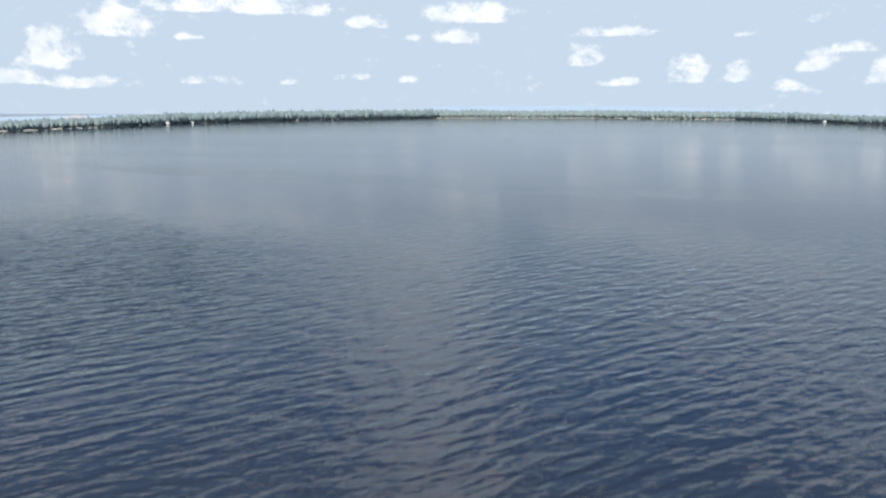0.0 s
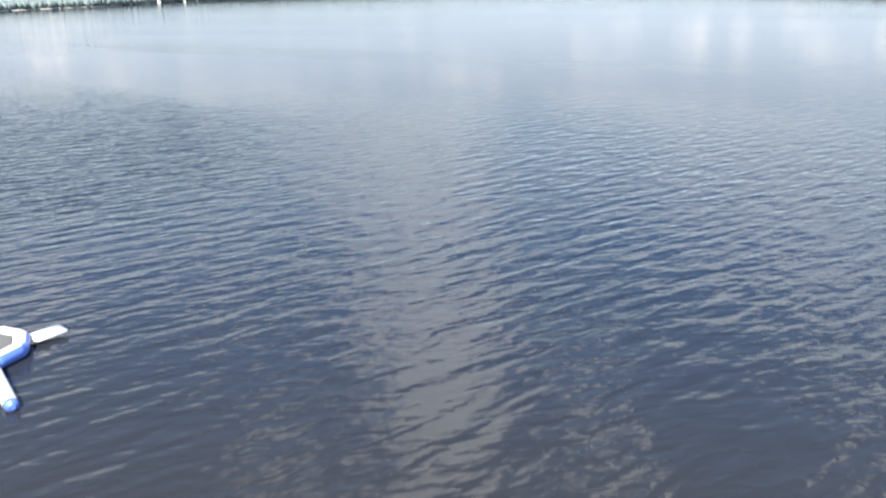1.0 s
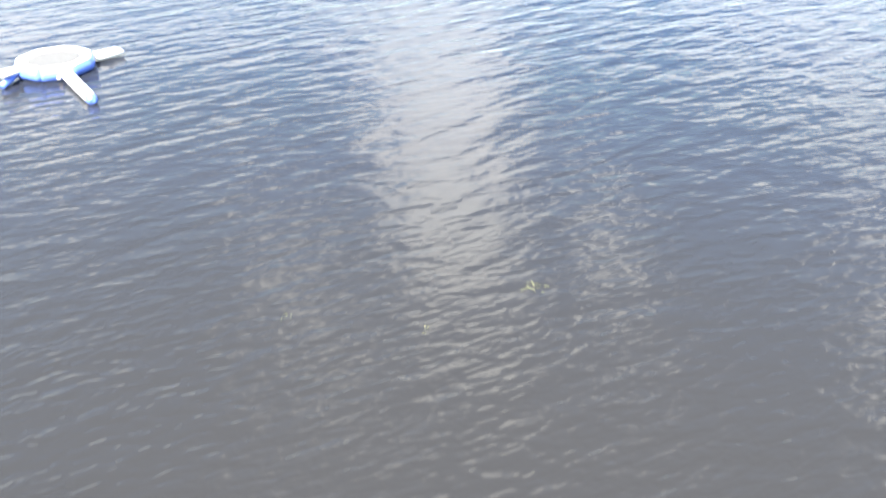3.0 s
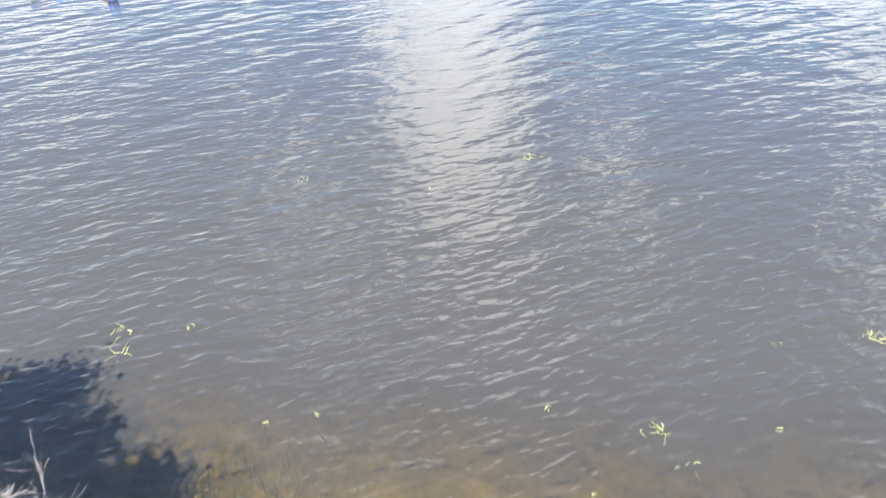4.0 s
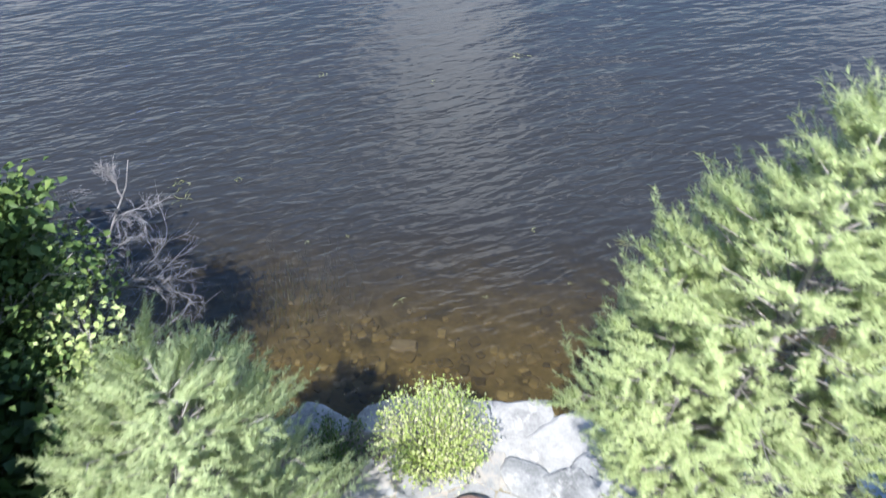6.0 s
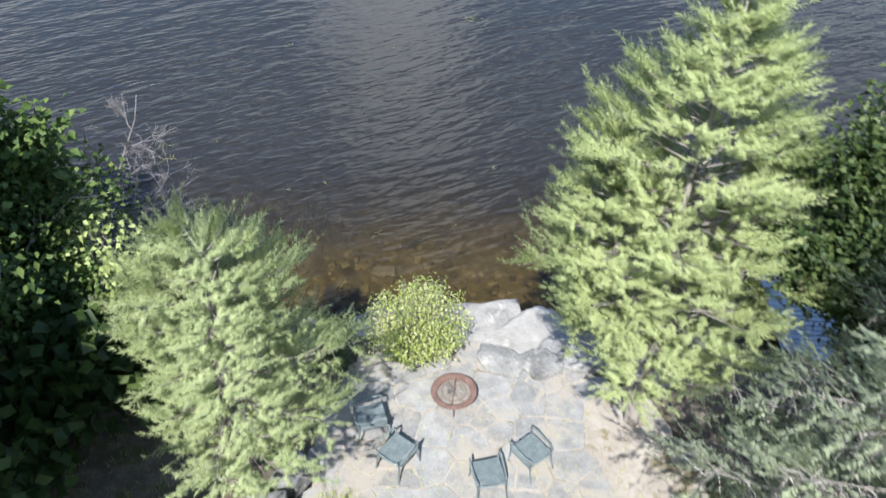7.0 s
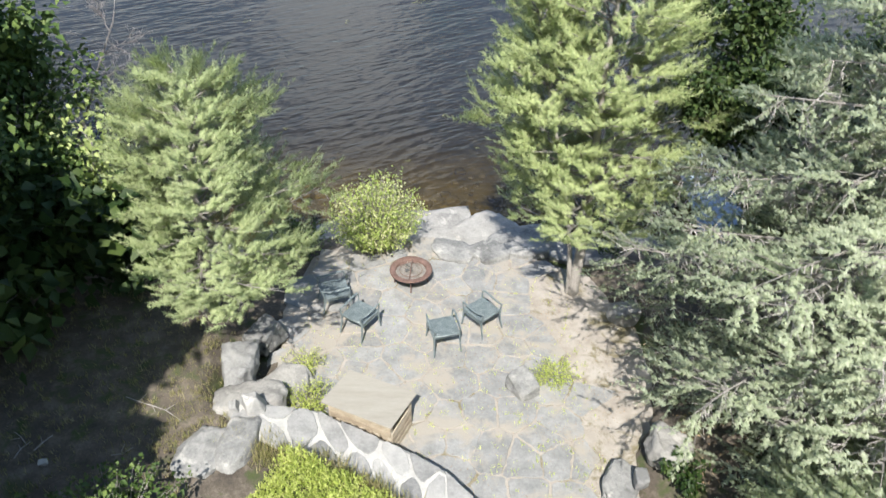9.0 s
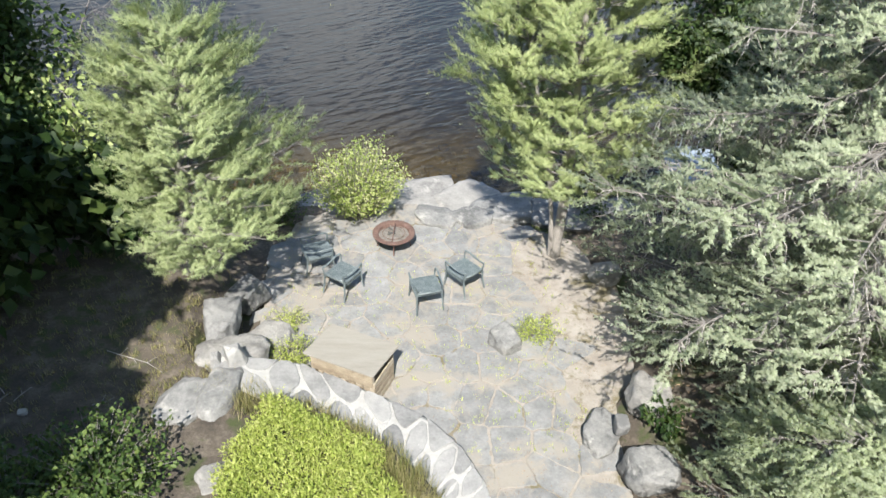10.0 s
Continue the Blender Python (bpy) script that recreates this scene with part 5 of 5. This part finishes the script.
# ---- fire pit ----
def fire_pit():
    e = thing("fire_pit", "round rusted steel fire pit with a wide rim", "fire pit", (0.02, 0.0, 1.13))
    bm = bmesh.new()
    lathe(bm, [(0.33, 0.35), (0.36, 0.365), (0.44, 0.365), (0.455, 0.355), (0.45, 0.34), (0.34, 0.335)], 48)
    part("rim", bm, RUST, e, smooth=True)
    bm = bmesh.new()
    lathe(bm, [(0.335, 0.345), (0.31, 0.25), (0.22, 0.17), (0.08, 0.14), (0.001, 0.135), (0.001, 0.125), (0.09, 0.13), (0.23, 0.155), (0.325, 0.24), (0.345, 0.335)], 40)
    part("bowl", bm, RUST, e, smooth=True)
    bm = bmesh.new()
    lathe(bm, [(0.001, 0.32), (0.15, 0.315), (0.28, 0.30), (0.325, 0.29)], 28)
    for v in bm.verts:
        v.co.z += noise.noise(v.co * 9) * 0.035
    part("ash", bm, ASH, e, "grey ash and charred wood bits")
    rng = random.Random(4)
    for k in range(9):
        bm = bmesh.new()
        a, r = rng.uniform(0, 6.28), rng.uniform(0.03, 0.2)
        d = rng.uniform(0, 3.14)
        c = Vector((math.cos(a) * r, math.sin(a) * r, 0.335))
        w = Vector((math.cos(d), math.sin(d), rng.uniform(-0.1, 0.1))) * rng.uniform(0.05, 0.11)
        tube(bm, [c - w, c, c + w], [0.014, 0.018, 0.012], 6)
        part("charred_stick", bm, ASH if k % 2 else NET, e)
    bm = bmesh.new()
    tube(bm, [(-0.03, -0.34, 0.36), (0.0, 0.0, 0.375), (0.03, 0.34, 0.36)], 0.012, 6)
    part("cross_bar", bm, RUST, e)
    bm = bmesh.new()
    tube(bm, [(0.24 * math.cos(a), 0.24 * math.sin(a), 0.345) for a in (2 * math.pi * k / 28 for k in range(29))], 0.007, 5, False)
    part("grate_ring", bm, RUST, e)
    for k in range(4):
        a = math.pi / 2 * k + math.pi / 2
        bm = bmesh.new()
        tube(bm, [(0.32 * math.cos(a), 0.32 * math.sin(a), 0.28), (0.33 * math.cos(a), 0.33 * math.sin(a), 0.12), (0.36 * math.cos(a), 0.36 * math.sin(a), 0.0)], 0.014, 6)
        part("leg", bm, RUST, e)


fire_pit()


# ---- chairs ----
def patio_chair():
    e = thing("patio_chair", "grey-green painted metal patio chair with woven seat and open arms", "chair", group="chairs round the fire pit")
    W, D, H = 0.25, 0.25, 0.42
    bm = bmesh.new()
    for y in (-D, D):
        box(bm, (0, y, H), (2 * W, 0.035, 0.05), 0, 0.008)
    for x in (-W, W):
        box(bm, (x, 0, H - 0.003), (0.035, 2 * D - 0.04, 0.05), 0, 0.008)
    part("seat_frame", bm, IRON, e)
    # solid dark plate; its colour stands in for shade between the strips
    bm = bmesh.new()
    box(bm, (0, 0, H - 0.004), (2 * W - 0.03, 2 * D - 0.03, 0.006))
    seat = part("woven_seat", bm, IRON_SHADE, e, "diagonal lattice of flat metal strips")
    for k in range(-9, 10):
        y0 = k * 0.054
        for s in (1, -1):
            a, c = Vector((-W, y0 - s * W, 0)), Vector((W, y0 + s * W, 0))
            u = sorted(((-D - a.y) / (c.y - a.y), (D - a.y) / (c.y - a.y)))
            lo, hi = max(0.0, u[0]), min(1.0, u[1])
            if hi - lo > 0.05:
                p, q = a.lerp(c, lo), a.lerp(c, hi)
                m = (p + q) / 2
                bm = bmesh.new()
                box(bm, (m.x, m.y, H + 0.012 + 0.004 * s), ((q - p).length, 0.024, 0.006), math.degrees(math.atan2(q.y - p.y, q.x - p.x)))
                part("strip", bm, IRON, seat)
    for x in (-1, 1):
        bm = bmesh.new()
        tube(bm, [(x * W, D, H), (x * (W + 0.01), D + 0.015, H + 0.12), (x * (W + 0.02), D, H + 0.19), (x * (W + 0.03), D - 0.12, H + 0.195), (x * (W + 0.03), 0.0, H + 0.17), (x * (W + 0.02), -D + 0.1, H + 0.165), (x * W, -D - 0.03, H + 0.19)],
             [0.016, 0.017, 0.019, 0.02, 0.02, 0.019, 0.017], 7)
        part("arm", bm, IRON, e)
        bm = bmesh.new()
        tube(bm, [(x * W, D, H), (x * (W + 0.005), D + 0.01, 0.22), (x * (W + 0.02), D + 0.03, 0.0)], [0.02, 0.017, 0.014], 7)
        part("leg", bm, IRON, e)
        bm = bmesh.new()
        tube(bm, [(x * W, -D - 0.05, H + 0.21), (x * W, -D - 0.01, H), (x * (W + 0.005), -D - 0.03, 0.22), (x * (W + 0.02), -D - 0.08, 0.0)], [0.015, 0.02, 0.017, 0.014], 7)
        part("leg", bm, IRON, e)
    bm = bmesh.new()
    for k in range(13):
        x = (k - 6) * 0.042
        tube(bm, [(x, D + 0.004, H - 0.02), (x + 0.018, D + 0.004, H - 0.055), (x, D + 0.004, H - 0.09)], 0.009, 4)
    tube(bm, [(-W, D + 0.004, H - 0.092), (W, D + 0.004, H - 0.092)], 0.008, 5)
    for k in range(13):
        y = (k - 6) * 0.042
        for x in (-W, W):
            tube(bm, [(x, y, H - 0.02), (x, y + 0.018, H - 0.055), (x, y, H - 0.09)], 0.009, 4)
    part("apron", bm, IRON, e, "open scrollwork apron under the seat")
    bm = bmesh.new()
    tube(bm, [(-W, -D - 0.02, H + 0.05), (-W * 0.5, -D - 0.045, H + 0.07), (0, -D - 0.055, H + 0.075), (W * 0.5, -D - 0.045, H + 0.07), (W, -D - 0.02, H + 0.05)], 0.022, 6)
    part("back_rail", bm, IRON, e)
    return e


CHAIRS = [((-0.95, -1.43, 1.13), -35), ((0.68, -1.86, 1.13), 15), ((1.45, -1.36, 1.13), 40), ((-1.52, -0.70, 1.13), -72)]
first = patio_chair()
first.matrix_basis = pose(*CHAIRS[0][0], 0, 0, CHAIRS[0][1])
for at, r in CHAIRS[1:]:
    copy_thing(first, pose(*at, 0, 0, r))


# ---- firewood box ----
def firewood_box():
    e = thing("firewood_box", "low wooden firewood box with a sloping plywood lid", "box", (-0.6, -3.93, 1.1), -25.5)
    bm = bmesh.new()
    box(bm, (0, 0, 0.80), (1.32, 0.95, 0.025), 0, 0.004, (-8, 0))
    part("lid", bm, PLY, e, "weathered tan plywood lid")
    for x in (-0.56, 0.56):
        for y, h in ((-0.33, 0.80), (0.33, 0.72)):
            bm = bmesh.new()
            box(bm, (x, y, h / 2), (0.07, 0.07, h), 0, 0.006)
            part("post", bm, LOG, e)
    for k in range(5):
        bm = bmesh.new()
        box(bm, (0, 0.36, 0.08 + k * 0.14), (1.16, 0.022, 0.12), 0, 0.004)
        part("back_board", bm, LOG, e)
    for k in range(2):
        bm = bmesh.new()
        box(bm, (0.02, -0.375, 0.55 + k * 0.13), (1.14, 0.022, 0.115), 0, 0.004)
        part("front_board", bm, LOG, e)
    for x in (-0.6, 0.6):
        for k in range(4):
            bm = bmesh.new()
            box(bm, (x, 0, 0.08 + k * 0.14), (0.022, 0.70, 0.12), 0, 0.004)
            part("side_board", bm, LOG, e)
    bm = bmesh.new()
    box(bm, (0, 0, 0.035), (1.14, 0.66, 0.05))
    part("bottom", bm, LOG, e)
    rng = random.Random(9)
    z = 0.0
    for row in range(5):
        for k in range(7):
            bm = bmesh.new()
            x, zz = -0.47 + k * 0.155 + rng.uniform(-0.02, 0.02), 0.13 + row * 0.115
            tube(bm, [(x, -0.36 + rng.uniform(0, 0.05), zz), (x + rng.uniform(-0.02, 0.02), 0.28, zz + rng.uniform(-0.01, 0.01))], rng.uniform(0.055, 0.07), 6)
            ob = part("log", bm, LOG, e)


firewood_box()


# ---- dock with ladder ----
def dock():
    e = thing("dock", "pale blue painted plank dock on posts", "dock", (7.95, 3.3, 0.0), -4)
    for k in range(29):
        bm = bmesh.new()
        box(bm, (0, -2.3 + k * 0.15, 0.5), (1.35, 0.135, 0.035), 0, 0.005)
        part("plank", bm, DOCK, e)
    for x in (-0.6, 0.6):
        bm = bmesh.new()
        box(bm, (x, -0.2, 0.40), (0.05, 4.3, 0.15))
        part("joist", bm, DOCK, e)
        for y in (-2.0, -0.2, 1.7):
            bm = bmesh.new()
            box(bm, (x * 0.93, y, 0.0), (0.09, 0.09, 1.1))
            part("post", bm, DOCK, e)


dock()


def ladder():
    e = thing("ladder", "metal swim ladder with hooped rails at the dock's end", "ladder", (8.1, 5.35, 0.5), -4)
    for x in (-0.24, 0.24):
        bm = bmesh.new()
        tube(bm, [(x, -0.25, 0.02), (x, -0.24, 0.45), (x, -0.12, 0.68), (x, 0.06, 0.72), (x, 0.16, 0.55), (x, 0.18, 0.0), (x, 0.18, -0.9)], 0.021, 8)
        part("rail", bm, STEEL, e)
    for z in (-0.1, -0.4, -0.7):
        bm = bmesh.new()
        box(bm, (0, 0.18, z), (0.48, 0.08, 0.025), 0, 0.005)
        part("rung", bm, STEEL, e)


ladder()


# ---- water trampoline ----
def water_trampoline():
    e = thing("water_trampoline", "blue and white inflatable water trampoline floating on the lake", "trampoline", (-25.0, 36.6, 0.0), 31)
    n, R, r = 8, 1.55, 0.36
    for k in range(n):
        a0, a1 = 2 * math.pi * (k - 0.5) / n, 2 * math.pi * (k + 0.5) / n
        bm = bmesh.new()
        p = [Vector((math.cos(a), math.sin(a), 0)) * R / math.cos(math.pi / n) + Vector((0, 0, 0.33)) for a in (a0, a1)]
        tube(bm, [p[0].lerp(p[1], u) for u in np.linspace(-0.03, 1.03, 7)], [r * 0.97, r, r * 1.01, r * 1.01, r * 1.01, r, r * 0.97], 16)
        part("tube_section", bm, VINYL_B, e, smooth=True)
        bm = bmesh.new()
        m = (p[0] + p[1]) / 2
        out = Vector((m.x, m.y, 0)).normalized()
        t = (p[1] - p[0])
        rows_ = []
        for j in range(9):
            th = math.radians(52 + j * 13)
            q = out * math.cos(th) * (r + 0.012) + Vector((0, 0, math.sin(th) * (r + 0.012)))
            rows_.append([bm.verts.new(p[0].lerp(p[1], u) + q) for u in (0.02, 0.35, 0.65, 0.98)])
        for a, b in zip(rows_, rows_[1:]):
            for i in range(3):
                bm.faces.new((a[i], a[i + 1], b[i + 1], b[i]))
        part("top_panel", bm, VINYL_W, e, smooth=True)
    bm = bmesh.new()
    vs = [bm.verts.new((math.cos(2 * math.pi * (k + 0.5) / n) * 1.32, math.sin(2 * math.pi * (k + 0.5) / n) * 1.32, 0.60)) for k in range(n)]
    f = bm.faces.new(vs)
    r_ = bmesh.ops.extrude_face_region(bm, geom=[f])
    for v in [g for g in r_["geom"] if isinstance(g, bmesh.types.BMVert)]:
        v.co.z -= 0.02
    part("jumping_mat", bm, NET, e)
    # log, board and slide
    bm = bmesh.new()
    tube(bm, [(0.4, -1.6, 0.50), (0.62, -2.3, 0.32), (1.35, -5.1, 0.24), (1.45, -5.5, 0.22)], [0.3, 0.3, 0.28, 0.26], 14)
    part("log", bm, VINYL_W, e, smooth=True)
    bm = bmesh.new()
    tube(bm, [(1.44, -5.46, 0.22), (1.5, -5.68, 0.22), (1.53, -5.8, 0.22)], [0.27, 0.25, 0.12], 14)
    part("log_end", bm, VINYL_B, e, "blue round end of the log")
    bm = bmesh.new()
    box(bm, (2.6, 0.9, 0.25), (1.5, 0.95, 0.22), 26, 0.08)
    part("board", bm, VINYL_W, e, smooth=True)
    bm = bmesh.new()
    box(bm, (-2.0, -0.9, 0.5), (0.8, 2.2, 0.25), -30, 0.08, (-10, 0))
    part("slide", bm, VINYL_W, e, smooth=True)
    bm = bmesh.new()
    tube(bm, [(-2.45, -1.9, 0.16), (-1.5, -0.2, 0.4)], 0.16, 10)
    part("slide_side", bm, VINYL_B, e, smooth=True)
    bm = bmesh.new()
    box(bm, (0.1, -1.93, 0.22), (0.14, 0.02, 0.2), 0)
    part("valve_patch", bm, LOG, e)


water_trampoline()


# ---- flagstones and wall stones ----
def ragged(poly, rng, k):
    """An outline with uneven edges."""
    out = []
    for p, q in zip(poly, poly[1:] + poly[:1]):
        out.append(p)
        n = int(math.hypot(q[0] - p[0], q[1] - p[1]) / 0.11)
        for j in range(1, n + 1):
            u = j / (n + 1)
            out.append((p[0] + (q[0] - p[0]) * u + rng.uniform(-k, k), p[1] + (q[1] - p[1]) * u + rng.uniform(-k, k)))
    return out


def flagstones():
    rng = random.Random(17)
    pts = []
    for _ in range(6000):
        p = (rng.uniform(-2.7, 3.7), rng.uniform(-8.5, 1.6))
        if inside(p, PATIO) and all(math.hypot(p[0] - q[0], p[1] - q[1]) > 0.34 + 0.4 * ((i * 37) % 10) / 10 for i, q in enumerate(pts)):
            pts.append(p)
    for i, poly in enumerate(cells(pts, 0.034, 0.62)):
        if len(poly) < 3 or pts[i][0] > (2.75 if pts[i][1] > -2.7 else 3.5) + 0.3 * math.sin(i):
            continue
        if not all(inside(p, PATIO) for p in poly):
            poly = [p if inside(p, PATIO) else (pts[i][0] + (p[0] - pts[i][0]) * 0.55, pts[i][1] + (p[1] - pts[i][1]) * 0.55) for p in poly]
        ob = part("flagstone", slab_bm(ragged(chamfered(poly, 0.08), rng, 0.02), 1.106 + 0.014 * rng.random(), 0.008), FLAG, patio)


flagstones()


def wall_stones():
    rng = random.Random(23)
    length, width = 7.2, 0.84
    pts = []
    for _ in range(4000):
        p = (rng.uniform(0.05, length - 0.05), rng.uniform(0.06, width - 0.06))
        if all(math.hypot(p[0] - q[0], p[1] - q[1]) > 0.34 + 0.2 * ((i * 29) % 10) / 10 for i, q in enumerate(pts)):
            pts.append(p)
    for i, poly in enumerate(cells(pts, 0.07, 0.52)):
        if len(poly) < 3:
            continue
        poly = [(min(length, max(0, x)), min(width - 0.02, max(0.02, y))) for x, y in poly]
        poly = ragged(chamfered(poly, 0.22), rng, 0.008)
        bm = slab_bm(poly, 0.0, 0.012)
        for v in bm.verts:
            u = v.co.x / length * 0.92
            o, q = along(WALL_OUT, u), along(WALL_IN, u)
            k = v.co.y / width
            c = o * (1 - k) + q * k
            v.co = Vector((c[0], c[1], wall_top(u) + v.co.z + 0.022 - 0.05 * max(0, abs(k - 0.5) - 0.42)))
        part("stone", bm, WALLSTONE, wall)


wall_stones()
